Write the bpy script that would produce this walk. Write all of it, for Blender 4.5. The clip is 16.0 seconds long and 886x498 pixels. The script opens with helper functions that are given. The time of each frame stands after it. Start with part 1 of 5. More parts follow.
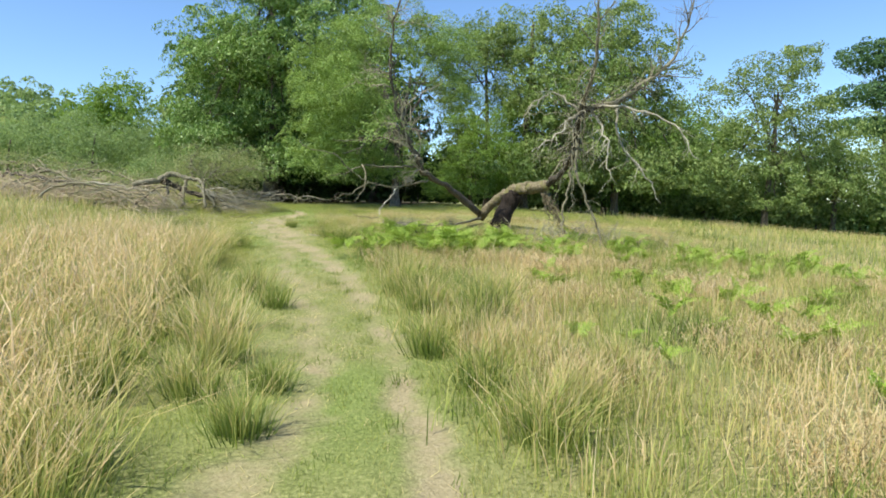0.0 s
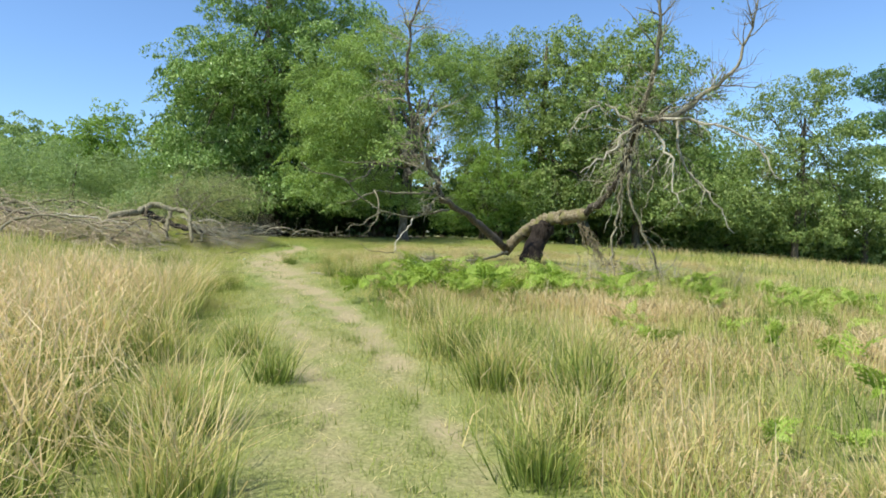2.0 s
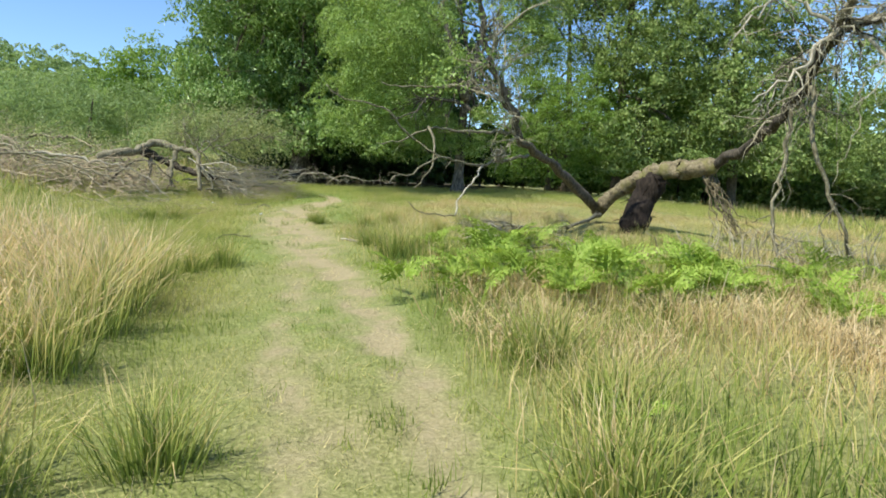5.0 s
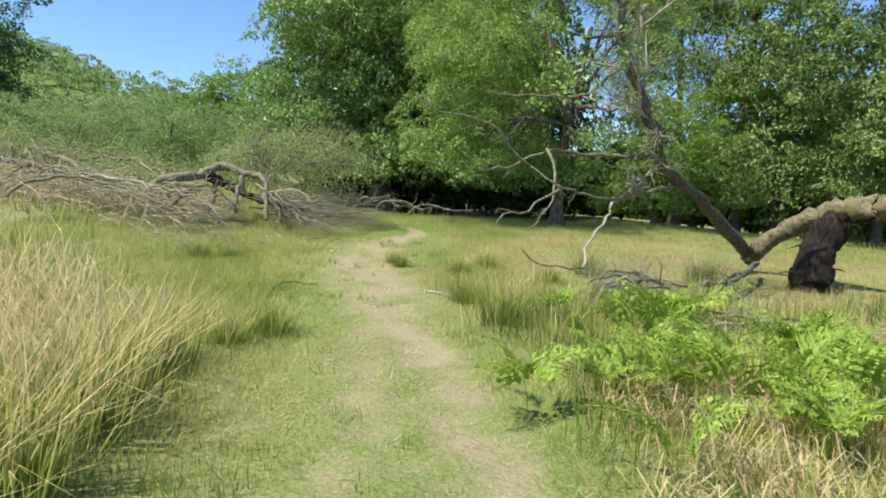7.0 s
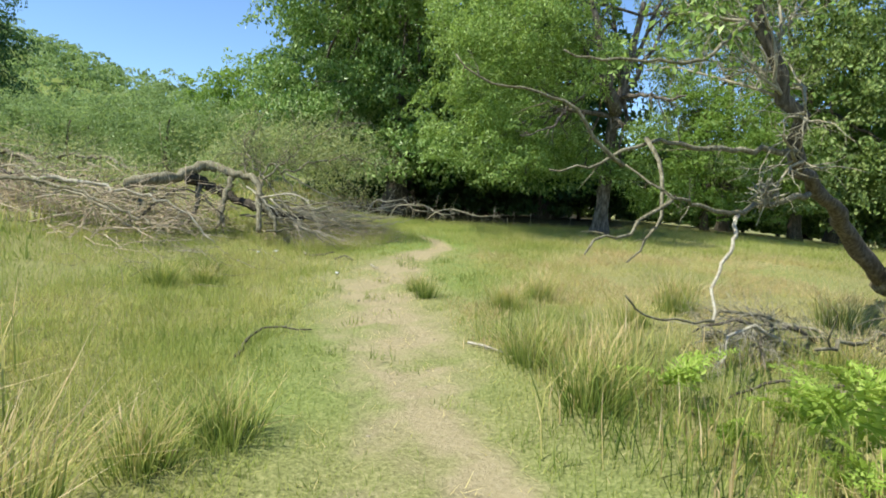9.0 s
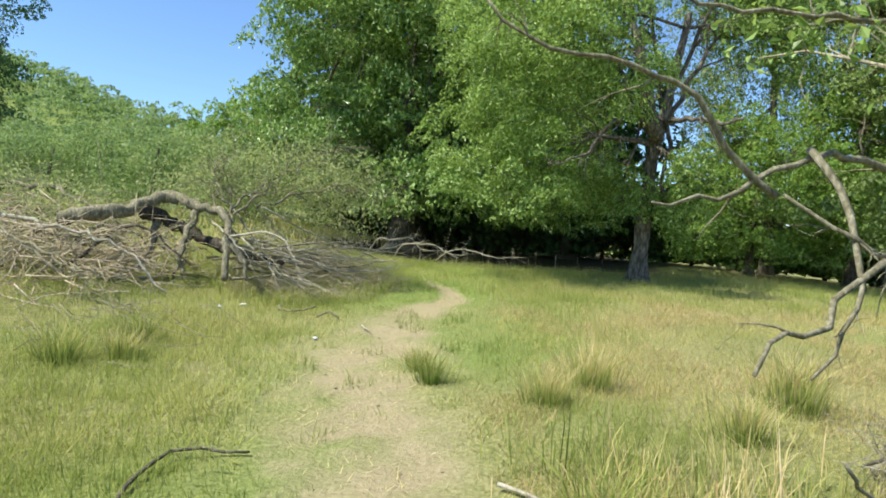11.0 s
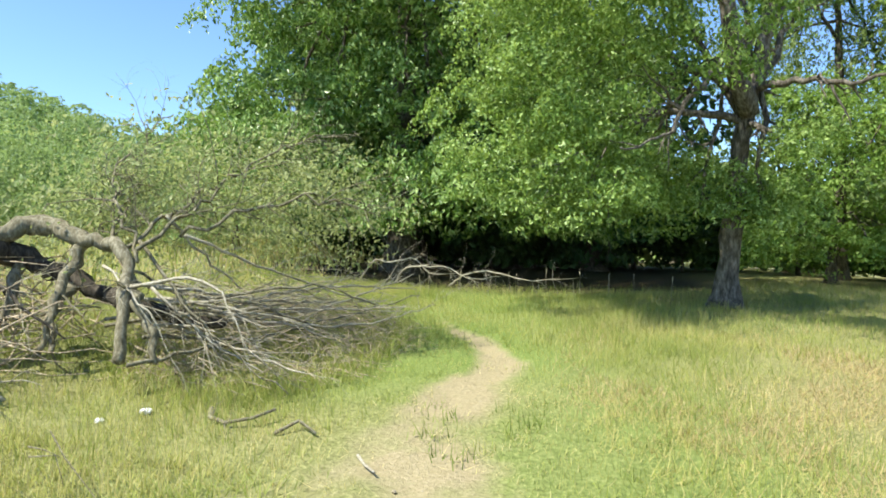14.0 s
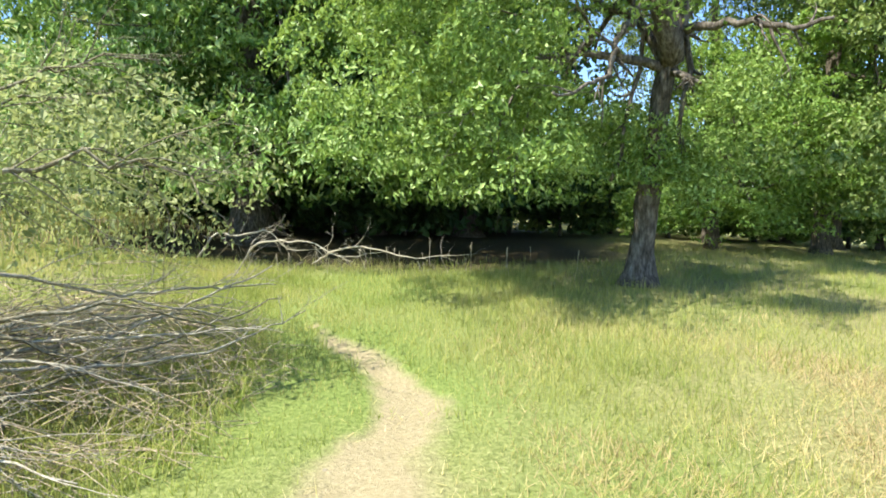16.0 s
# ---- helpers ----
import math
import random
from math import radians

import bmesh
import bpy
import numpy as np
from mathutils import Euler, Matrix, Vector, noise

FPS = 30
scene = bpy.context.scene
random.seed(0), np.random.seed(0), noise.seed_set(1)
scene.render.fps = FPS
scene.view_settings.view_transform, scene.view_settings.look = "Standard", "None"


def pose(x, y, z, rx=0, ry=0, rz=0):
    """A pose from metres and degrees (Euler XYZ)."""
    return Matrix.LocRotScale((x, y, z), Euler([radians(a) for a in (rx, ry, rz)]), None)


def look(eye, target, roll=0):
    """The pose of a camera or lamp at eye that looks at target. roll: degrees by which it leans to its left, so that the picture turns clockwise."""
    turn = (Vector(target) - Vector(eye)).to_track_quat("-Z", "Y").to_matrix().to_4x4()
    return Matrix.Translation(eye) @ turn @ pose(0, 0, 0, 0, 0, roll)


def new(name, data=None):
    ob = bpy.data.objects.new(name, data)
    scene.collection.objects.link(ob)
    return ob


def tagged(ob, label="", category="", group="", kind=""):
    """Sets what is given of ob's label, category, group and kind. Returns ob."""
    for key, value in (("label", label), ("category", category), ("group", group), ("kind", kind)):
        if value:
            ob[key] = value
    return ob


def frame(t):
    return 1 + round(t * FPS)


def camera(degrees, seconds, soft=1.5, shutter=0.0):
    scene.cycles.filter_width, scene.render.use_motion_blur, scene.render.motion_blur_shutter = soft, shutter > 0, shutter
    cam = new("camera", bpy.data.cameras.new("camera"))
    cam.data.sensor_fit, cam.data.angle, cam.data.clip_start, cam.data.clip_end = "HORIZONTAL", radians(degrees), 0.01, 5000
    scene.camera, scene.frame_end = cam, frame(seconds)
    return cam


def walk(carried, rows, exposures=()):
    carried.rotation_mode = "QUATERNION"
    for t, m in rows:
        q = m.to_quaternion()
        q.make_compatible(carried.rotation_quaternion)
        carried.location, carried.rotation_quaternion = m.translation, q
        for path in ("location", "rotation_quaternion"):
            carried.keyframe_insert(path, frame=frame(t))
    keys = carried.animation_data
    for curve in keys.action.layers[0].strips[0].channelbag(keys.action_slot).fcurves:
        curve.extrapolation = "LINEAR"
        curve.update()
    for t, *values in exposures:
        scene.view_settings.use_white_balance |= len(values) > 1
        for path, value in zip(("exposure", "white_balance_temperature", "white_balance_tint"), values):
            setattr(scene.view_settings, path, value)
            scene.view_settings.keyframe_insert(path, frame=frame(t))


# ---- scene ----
# the camera and its walk: seconds, eye, yaw, pitch and lean in degrees
cam = camera(69.16, 16.0, soft=1.8)
ROWS = [
    (0, -0.051, -0.081, 1.588, -0.70, -4.49, 0.23),
    (0.5, -0.204, 0.502, 1.588, 0.41, -3.96, -0.57),
    (1, -0.386, 1.057, 1.566, -0.09, -0.95, -0.03),
    (1.5, -0.554, 1.620, 1.536, -1.41, -1.02, -0.55),
    (2, -0.677, 2.229, 1.504, -1.20, -1.36, -0.08),
    (2.5, -0.759, 2.882, 1.461, -0.41, -4.48, 0.82),
    (3, -0.799, 3.553, 1.447, -2.05, -6.76, 0.86),
    (3.5, -0.848, 4.201, 1.469, -2.20, -3.10, 1.55),
    (6, -1.357, 7.001, 1.748, 7.18, -7.94, 0.75),
    (6.5, -1.528, 7.574, 1.769, 8.57, -5.85, 1.34),
    (7, -1.689, 8.131, 1.764, 9.68, -4.22, 2.05),
    (7.5, -1.895, 8.711, 1.784, 11.19, -2.07, 2.43),
    (8, -2.082, 9.277, 1.814, 10.57, -4.42, 2.37),
    (10.5, -2.658, 11.792, 1.936, 11.67, -2.83, 1.93),
    (11, -2.777, 12.312, 1.951, 11.90, -1.22, 2.57),
    (11.5, -2.921, 12.868, 1.972, 13.43, -1.96, 1.17),
    (12, -3.105, 13.413, 1.978, 14.74, -2.01, 1.75),
    (12.5, -3.327, 13.926, 1.967, 13.91, -0.70, 1.71),
    (13, -3.543, 14.419, 2.009, 14.74, -0.09, 0.77),
    (13.5, -3.714, 14.897, 2.099, 13.62, -1.73, 0.65),
    (14, -3.830, 15.405, 2.145, 11.20, -0.56, -0.18),
    (14.5, -3.964, 15.877, 2.165, 7.17, -0.66, 0.01),
    (15, -4.105, 16.336, 2.217, 2.59, -1.59, 0.18),
    (15.5, -4.223, 16.820, 2.265, -0.67, -3.25, -0.29),
    (16, -4.357, 17.298, 2.310, -1.81, -4.45, -0.43),
]


def eye_pose(x, y, z, yaw, pitch, lean):
    return pose(x, y, z, 0, 0, yaw) @ pose(0, 0, 0, 90 + pitch, 0, 0) @ pose(0, 0, 0, 0, 0, lean)


# the picture brightens as the dark wood fills it
EXPOSURES = ((0, 0.72, 6500, 5.5), (7, 0.71, 6500, 5.5), (10.5, 0.82, 6500, 5.5), (13.5, 1.04, 6500, 6.0), (14.5, 1.27, 6500, 7.5), (15, 1.33, 6500, 8.5), (16, 1.42, 6500, 9.0))
walk(cam, [(t, eye_pose(*r)) for t, *r in ROWS], EXPOSURES)


# ---- world, sun and exposure ----
SUN_EL, SUN_AZ = 57.0, -126.0  # degrees above the horizon; degrees from +y, to the left
to_sun = Vector((math.sin(radians(SUN_AZ)) * math.cos(radians(SUN_EL)), math.cos(radians(SUN_AZ)) * math.cos(radians(SUN_EL)), math.sin(radians(SUN_EL))))
world = bpy.data.worlds.new("world")
scene.world = world
world.use_nodes = True
wn = world.node_tree
sky = wn.nodes.new("ShaderNodeTexSky")
sky.sky_type, sky.sun_disc = "NISHITA", False
sky.sun_elevation, sky.sun_rotation = radians(SUN_EL), radians(SUN_AZ)
sky.air_density, sky.dust_density, sky.ozone_density, sky.altitude = 1.0, 0.04, 3.6, 300
tint = wn.nodes.new("ShaderNodeMix")
tint.data_type, tint.blend_type = "RGBA", "MULTIPLY"
tint.inputs["Factor"].default_value = 1.0
tint.inputs["B"].default_value = (0.86, 0.95, 1.09, 1)
wn.links.new(sky.outputs["Color"], tint.inputs["A"])
wn.links.new(tint.outputs["Result"], wn.nodes["Background"].inputs["Color"])
wn.nodes["Background"].inputs["Strength"].default_value = 0.115
sun_data = bpy.data.lights.new("sun", "SUN")
sun_data.energy, sun_data.angle, sun_data.color = 4.85, radians(0.6), (1.0, 0.95, 0.86)
sun = new("sun", sun_data)
sun.matrix_world = look((0, 0, 30), Vector((0, 0, 30)) - to_sun)

# ---- the lie of the land ----
KNOT_Y = (-400, -30, 0, 6, 14, 20.8, 25, 32, 60, 400)
KNOT_Z = (-3, -0.7, 0.0, 0.22, 0.57, 1.08, 1.26, 1.4, 1.2, 1.0)


def spread(knots_x, knots_y, v, soft=0.8):
    """A softened line through knots."""
    return sum(np.interp(v + o * soft, knots_x, knots_y) for o in (-1, -0.5, 0, 0.5, 1)) / 5


def path_x(y):
    return spread((-5, 0, 6, 12, 17, 21, 26, 40), (0.1, -0.1, -1.2, -2.7, -4.3, -4.6, -5, -5.5), y)


def land(x, y):
    """Height of the ground."""
    x, y = np.asarray(x, float), np.asarray(y, float)
    d = x - path_x(y)
    l, r = np.clip(-d - 1.0, 0, None), np.clip(d - 5, 0, None)
    far_left = np.clip(-x - 20, 0, 60) * np.clip((y - 38) / 30, 0, 1) * np.clip((112 - y) / 30, 0, 1) * 0.32
    bumps = 0.025 * np.sin(x * 1.7 + 1.3 * np.sin(y * 1.1)) * np.sin(y * 1.3 + x * 0.4) * np.clip(np.abs(d) / 1.5, 0.25, 1)
    return (spread(KNOT_Y, KNOT_Z, y, 1.5) + 0.13 * 9 * np.tanh(l * l / (l + 1.5) / 9) + far_left - 0.01 * np.clip(d, 0, None)
            - 0.075 * np.minimum(r * r / (r + 3), 25) + bumps)


def hum(x, y, size, seed=0.0):
    """Smooth noise from 0 to 1, about size metres across."""
    a, b = np.asarray(x) / size, np.asarray(y) / size
    v = (np.sin(2.1 * a + 1.7 * b + seed) + np.sin(-1.3 * a + 2.6 * b + 2.2 * seed + 1) + np.sin(3.1 * a - 0.9 * b + seed * 0.7 + 2)
         + 0.6 * np.sin(4.7 * a + 3.9 * b + seed * 3) + 0.6 * np.sin(-4.1 * a + 5.3 * b - seed))
    return np.clip(0.5 + v / 5.6, 0, 1)


RUT_R = ((2, 3, 4.6, 6.1, 9.7, 11.6, 13.3, 15.7, 17.4, 18.6, 19.5, 20.15, 21.06, 21.7, 22.5, 23.3), (0.1, 0.0, -0.28, -0.5, -1.4, -2.02, -2.7, -3.85, -4.5, -4.62, -4.68, -4.62, -4.4, -4.58, -5.0, -5.5))
RUT_L = ((1, 3.2, 4.1, 5.2, 7.1, 9, 10.3, 12.9, 14.1, 15.6), (-1.2, -1.1, -0.92, -1.05, -1.46, -2.0, -2.46, -3.05, -3.45, -4.1))


def bareness(x, y):
    """How bare the soil is, from the trodden lines."""
    wob = 0.12 * (hum(x, y, 0.5, 4) - 0.5)
    wr = spread((0, 5, 9, 14, 16, 18, 19.5, 20.5, 21, 22, 22.8, 23.3), (0.2, 0.17, 0.24, 0.36, 0.76, 0.74, 0.36, 0.31, 0.25, 0.17, 0.08, 0.01), y, 0.3)
    wl = spread((0, 3, 6, 10, 14, 16), (0.34, 0.3, 0.24, 0.2, 0.25, 0.3), y, 0.4)
    r = np.exp(-(((x - spread(*RUT_R, y, 0.25) + wob) / wr) ** 2) * 0.9) * (1 - 0.28 * np.exp(-(((y - 7) / 1.8) ** 2)))
    l = np.exp(-(((x - spread(*RUT_L, y, 0.5) - wob) / wl) ** 2) * 0.9) * np.clip((17 - y) / 3, 0, 1) * 0.75
    b = np.maximum(r, l)
    mid = np.exp(-(((x - path_x(y)) / 0.8) ** 2)) * (0.12 + 0.5 * hum(x, y, 0.45, 14)) * np.clip(0.4 + 0.3 * (y - 3.5), 0.4, 1) * np.clip((22 - y) / 4, 0, 1)
    worn = (0.22 + 0.42 * hum(x, y, 0.5, 31)) * np.exp(-(((x + 5.3) / 1.0) ** 2) - ((y - 17.4) / 1.7) ** 2)
    mid = np.maximum(mid, worn)
    return np.clip(np.maximum(b * (0.5 + 0.62 * hum(x, y, 0.4, 9) + 0.25 * np.clip((5 - y) / 2, 0, 1) + 0.25 * np.clip((y - 18.5) / 2, 0, 1)), mid), 0, 1)


# ---- materials ----
def material(name, rough=0.8, spec=0.3):
    m = bpy.data.materials.new(name)
    m.use_nodes = True
    b = m.node_tree.nodes["Principled BSDF"]
    b.inputs["Roughness"].default_value = rough
    b.inputs["Specular IOR Level"].default_value = spec
    return m, m.node_tree, b


def node(nt, kind, **values):
    n = nt.nodes.new(kind)
    for k, v in values.items():
        n.inputs[k].default_value = v
    return n


def ramp(nt, source, stops):
    r = nt.nodes.new("ShaderNodeValToRGB")
    e = r.color_ramp.elements
    while len(e) < len(stops):
        e.new(0.5)
    for el, (p, c) in zip(e, stops):
        el.position, el.color = p, (*c, 1)
    nt.links.new(source, r.inputs["Fac"])
    return r.outputs["Color"]


def noise_of(nt, scale, detail=4, rough=0.6, stretch=None):
    tc = nt.nodes.new("ShaderNodeTexCoord")
    out = tc.outputs["Object"]
    if stretch:
        mp = nt.nodes.new("ShaderNodeMapping")
        mp.inputs["Scale"].default_value = stretch
        nt.links.new(out, mp.inputs["Vector"])
        out = mp.outputs["Vector"]
    n = node(nt, "ShaderNodeTexNoise", Scale=scale, Detail=detail, Roughness=rough)
    nt.links.new(out, n.inputs["Vector"])
    return n.outputs["Fac"]


def mixed(nt, fac, a, b, kind="MIX"):
    m = nt.nodes.new("ShaderNodeMix")
    m.data_type, m.blend_type = "RGBA", kind
    for sock, v in ((m.inputs["Factor"], fac), (m.inputs["A"], a), (m.inputs["B"], b)):
        if hasattr(v, "is_linked"):
            nt.links.new(v, sock)
        else:
            sock.default_value = v
    return m.outputs["Result"]


def bump(nt, b, height, strength, distance):
    n = node(nt, "ShaderNodeBump", Strength=strength, Distance=distance)
    nt.links.new(height, n.inputs["Height"])
    nt.links.new(n.outputs["Normal"], b.inputs["Normal"])


def math_of(nt, op, a, b):
    m = nt.nodes.new("ShaderNodeMath")
    m.operation = op
    for sock, v in ((m.inputs[0], a), (m.inputs[1], b)):
        if hasattr(v, "is_linked"):
            nt.links.new(v, sock)
        else:
            sock.default_value = v
    return m.outputs[0]


def attribute(nt, name):
    a = nt.nodes.new("ShaderNodeAttribute")
    a.attribute_name = name
    return a.outputs["Fac"]


def leaf_material(name, dark, mid, light, through_tone, share=0.4, rough=0.5):
    """Leaves: each island has its own tone; part of the light passes through."""
    m, nt, b = material(name, rough, 0.2)
    geo = nt.nodes.new("ShaderNodeNewGeometry")
    fac = math_of(nt, "MULTIPLY", geo.outputs["Random Per Island"], 0.65)
    big = noise_of(nt, 0.9, 3)
    fac = math_of(nt, "ADD", fac, math_of(nt, "MULTIPLY", big, 0.4))
    col = ramp(nt, fac, ((0.12, dark), (0.48, mid), (0.85, light)))
    nt.links.new(col, b.inputs["Base Color"])
    t = nt.nodes.new("ShaderNodeBsdfTranslucent")
    nt.links.new(mixed(nt, 0.75, col, (*through_tone, 1)), t.inputs["Color"])
    mx = nt.nodes.new("ShaderNodeMixShader")
    mx.inputs["Fac"].default_value = share
    nt.links.new(b.outputs[0], mx.inputs[1])
    nt.links.new(t.outputs[0], mx.inputs[2])
    nt.links.new(mx.outputs[0], nt.nodes["Material Output"].inputs["Surface"])
    return m


def blade_material(name, stops, share=0.35, vary=0.3):
    """Grass blades: 'dry' runs from green to straw along each blade."""
    m, nt, b = material(name, 0.55, 0.18)
    geo = nt.nodes.new("ShaderNodeNewGeometry")
    fac = math_of(nt, "ADD", attribute(nt, "dry"), math_of(nt, "MULTIPLY", math_of(nt, "SUBTRACT", geo.outputs["Random Per Island"], 0.5), vary))
    col = ramp(nt, fac, stops)
    nt.links.new(col, b.inputs["Base Color"])
    t = nt.nodes.new("ShaderNodeBsdfTranslucent")
    nt.links.new(col, t.inputs["Color"])
    mx = nt.nodes.new("ShaderNodeMixShader")
    mx.inputs["Fac"].default_value = share
    nt.links.new(b.outputs[0], mx.inputs[1])
    nt.links.new(t.outputs[0], mx.inputs[2])
    nt.links.new(mx.outputs[0], nt.nodes["Material Output"].inputs["Surface"])
    return m


def bark_material(name, dark, mid, light, scale=9, stretch=(1, 1, 0.3), moss=None):
    m, nt, b = material(name, 0.9, 0.15)
    fine = noise_of(nt, scale * 3, 6, 0.7, stretch)
    wide = noise_of(nt, scale * 0.5, 3, 0.5)
    col = ramp(nt, fine, ((0.32, dark), (0.5, mid), (0.7, light)))
    if moss:
        fac = nt.nodes.new("ShaderNodeMapRange")
        fac.inputs["From Min"].default_value, fac.inputs["From Max"].default_value = 0.5, 0.62
        nt.links.new(wide, fac.inputs["Value"])
        col = mixed(nt, fac.outputs["Result"], col, (*moss, 1))
    else:
        col = mixed(nt, wide, col, mixed(nt, 0.5, col, (*dark, 1)))
    nt.links.new(col, b.inputs["Base Color"])
    bump(nt, b, fine, 0.8, 0.02)
    return m


def ground_material():
    m, nt, b = material("meadow_soil", 0.95, 0.1)
    fine, mid, wide = noise_of(nt, 38, 6, 0.7), noise_of(nt, 5, 4), noise_of(nt, 0.7, 3)
    thatch = ramp(nt, fine, ((0.3, (0.11, 0.105, 0.042)), (0.5, (0.22, 0.21, 0.085)), (0.72, (0.40, 0.36, 0.18))))
    green = ramp(nt, fine, ((0.3, (0.07, 0.11, 0.024)), (0.5, (0.15, 0.2, 0.05)), (0.75, (0.28, 0.32, 0.105))))
    dirt = ramp(nt, fine, ((0.25, (0.2, 0.163, 0.088)), (0.5, (0.305, 0.255, 0.148)), (0.78, (0.43, 0.37, 0.235))))
    dirt = mixed(nt, math_of(nt, "MULTIPLY", mid, 0.5), dirt, (0.27, 0.235, 0.125, 1))
    dry = attribute(nt, "dry")
    cover = mixed(nt, dry, green, thatch)
    bare = math_of(nt, "ADD", attribute(nt, "bare"), math_of(nt, "MULTIPLY", math_of(nt, "SUBTRACT", mid, 0.5), 0.8))
    edge = nt.nodes.new("ShaderNodeMapRange")
    edge.inputs["From Min"].default_value, edge.inputs["From Max"].default_value = 0.3, 0.86
    nt.links.new(bare, edge.inputs["Value"])
    col = mixed(nt, edge.outputs["Result"], cover, dirt)
    # leaf litter under the crowns, toned near black to paint their shade too
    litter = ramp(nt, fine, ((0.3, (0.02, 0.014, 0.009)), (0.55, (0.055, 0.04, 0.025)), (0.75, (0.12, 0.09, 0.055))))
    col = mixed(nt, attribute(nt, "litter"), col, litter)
    nt.links.new(col, b.inputs["Base Color"])
    bump(nt, b, math_of(nt, "ADD", fine, math_of(nt, "MULTIPLY", noise_of(nt, 11, 4), 1.6)), 0.6, 0.03)
    return m


SOIL = ground_material()
STRAW_STOPS = ((0.0, (0.05, 0.1, 0.016)), (0.3, (0.26, 0.33, 0.07)), (0.55, (0.5, 0.475, 0.16)), (0.8, (0.69, 0.52, 0.265)), (1.0, (0.86, 0.69, 0.44)))
STRAW = blade_material("straw_grass", STRAW_STOPS, 0.42)
MEADOW = blade_material("meadow_blades", ((0.0, (0.2, 0.25, 0.06)), (0.35, (0.4, 0.4, 0.12)), (0.7, (0.6, 0.5, 0.22)), (1.0, (0.74, 0.6, 0.36))), 0.45, 0.14)
PEACH = blade_material("seeding_grass", ((0.0, (0.42, 0.36, 0.15)), (0.5, (0.58, 0.43, 0.23)), (1.0, (0.74, 0.57, 0.38))), 0.45, 0.15)
TURF = blade_material("green_turf", ((0.0, (0.155, 0.22, 0.04)), (0.4, (0.335, 0.39, 0.094)), (0.7, (0.48, 0.455, 0.15)), (1.0, (0.69, 0.58, 0.3))), 0.48, 0.18)
DEADFERN = blade_material("dead_bracken", ((0.0, (0.38, 0.27, 0.12)), (0.5, (0.62, 0.5, 0.27)), (1.0, (0.84, 0.73, 0.48))), 0.4)
FERN = leaf_material("bracken_green", (0.1, 0.165, 0.022), (0.25, 0.36, 0.05), (0.45, 0.55, 0.13), (0.42, 0.56, 0.07), 0.38)
OAK_LEAF = leaf_material("oak_leaves", (0.03, 0.07, 0.012), (0.148, 0.24, 0.048), (0.43, 0.55, 0.19), (0.39, 0.53, 0.09), 0.35, 0.4)
BIG_LEAF = leaf_material("chestnut_leaves", (0.03, 0.075, 0.014), (0.125, 0.225, 0.045), (0.44, 0.56, 0.22), (0.3, 0.46, 0.07), 0.24, 0.36)
MID_LEAF = leaf_material("birch_leaves", (0.04, 0.08, 0.018), (0.145, 0.215, 0.055), (0.37, 0.44, 0.165), (0.34, 0.45, 0.09), 0.32)
GREY_LEAF = leaf_material("sallow_leaves", (0.11, 0.17, 0.055), (0.21, 0.295, 0.105), (0.34, 0.42, 0.2), (0.33, 0.45, 0.13), 0.42)
BRIGHT_LEAF = leaf_material("hazel_leaves", (0.06, 0.125, 0.018), (0.155, 0.265, 0.05), (0.33, 0.45, 0.13), (0.36, 0.5, 0.08), 0.42)
# near-black leaf tone that paints the deep shade under the crowns
SHADE_LEAF = leaf_material("shade_dark_leaves", (0.02, 0.04, 0.012), (0.045, 0.08, 0.02), (0.09, 0.14, 0.04), (0.1, 0.17, 0.03), 0.2)
# also put on the filler trees, where its dark tone stands for shade
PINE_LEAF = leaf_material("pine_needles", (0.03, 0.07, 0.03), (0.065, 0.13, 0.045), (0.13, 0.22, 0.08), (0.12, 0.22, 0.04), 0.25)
DRAB_LEAF = leaf_material("wilted_leaves", (0.15, 0.18, 0.065), (0.29, 0.33, 0.125), (0.46, 0.49, 0.24), (0.42, 0.47, 0.16), 0.45)
BARK = bark_material("rough_bark", (0.04, 0.033, 0.024), (0.13, 0.11, 0.08), (0.28, 0.245, 0.19))
OAK_BARK = bark_material("oak_bark", (0.03, 0.025, 0.018), (0.15, 0.128, 0.1), (0.38, 0.345, 0.285), 7)
DARK_BARK = bark_material("dark_bark", (0.02, 0.017, 0.013), (0.075, 0.063, 0.047), (0.19, 0.165, 0.125))
DEAD_WOOD = bark_material("weathered_wood", (0.08, 0.07, 0.04), (0.225, 0.202, 0.13), (0.46, 0.43, 0.31), 12)
BLEACHED = bark_material("bleached_wood", (0.22, 0.185, 0.135), (0.42, 0.39, 0.29), (0.63, 0.6, 0.48), 14)
MOSSY = bark_material("mossy_wood", (0.05, 0.04, 0.025), (0.16, 0.132, 0.08), (0.31, 0.265, 0.17), 6, (1, 1, 1), moss=(0.165, 0.155, 0.06))
ROTTEN = bark_material("rotten_wood", (0.008, 0.006, 0.005), (0.025, 0.019, 0.014), (0.07, 0.055, 0.04), 8)
TWIG = bark_material("grey_twigs", (0.175, 0.152, 0.098), (0.36, 0.325, 0.22), (0.57, 0.53, 0.4), 10)
BRUSH = bark_material("brown_brush", (0.27, 0.205, 0.13), (0.5, 0.41, 0.28), (0.68, 0.6, 0.45), 10)
STONE = bark_material("pale_stone", (0.2, 0.17, 0.11), (0.34, 0.295, 0.2), (0.48, 0.43, 0.32), 10, (1, 1, 1))
PAPER = bark_material("white_scrap", (0.55, 0.55, 0.54), (0.72, 0.72, 0.7), (0.82, 0.82, 0.8), 6, (1, 1, 1))


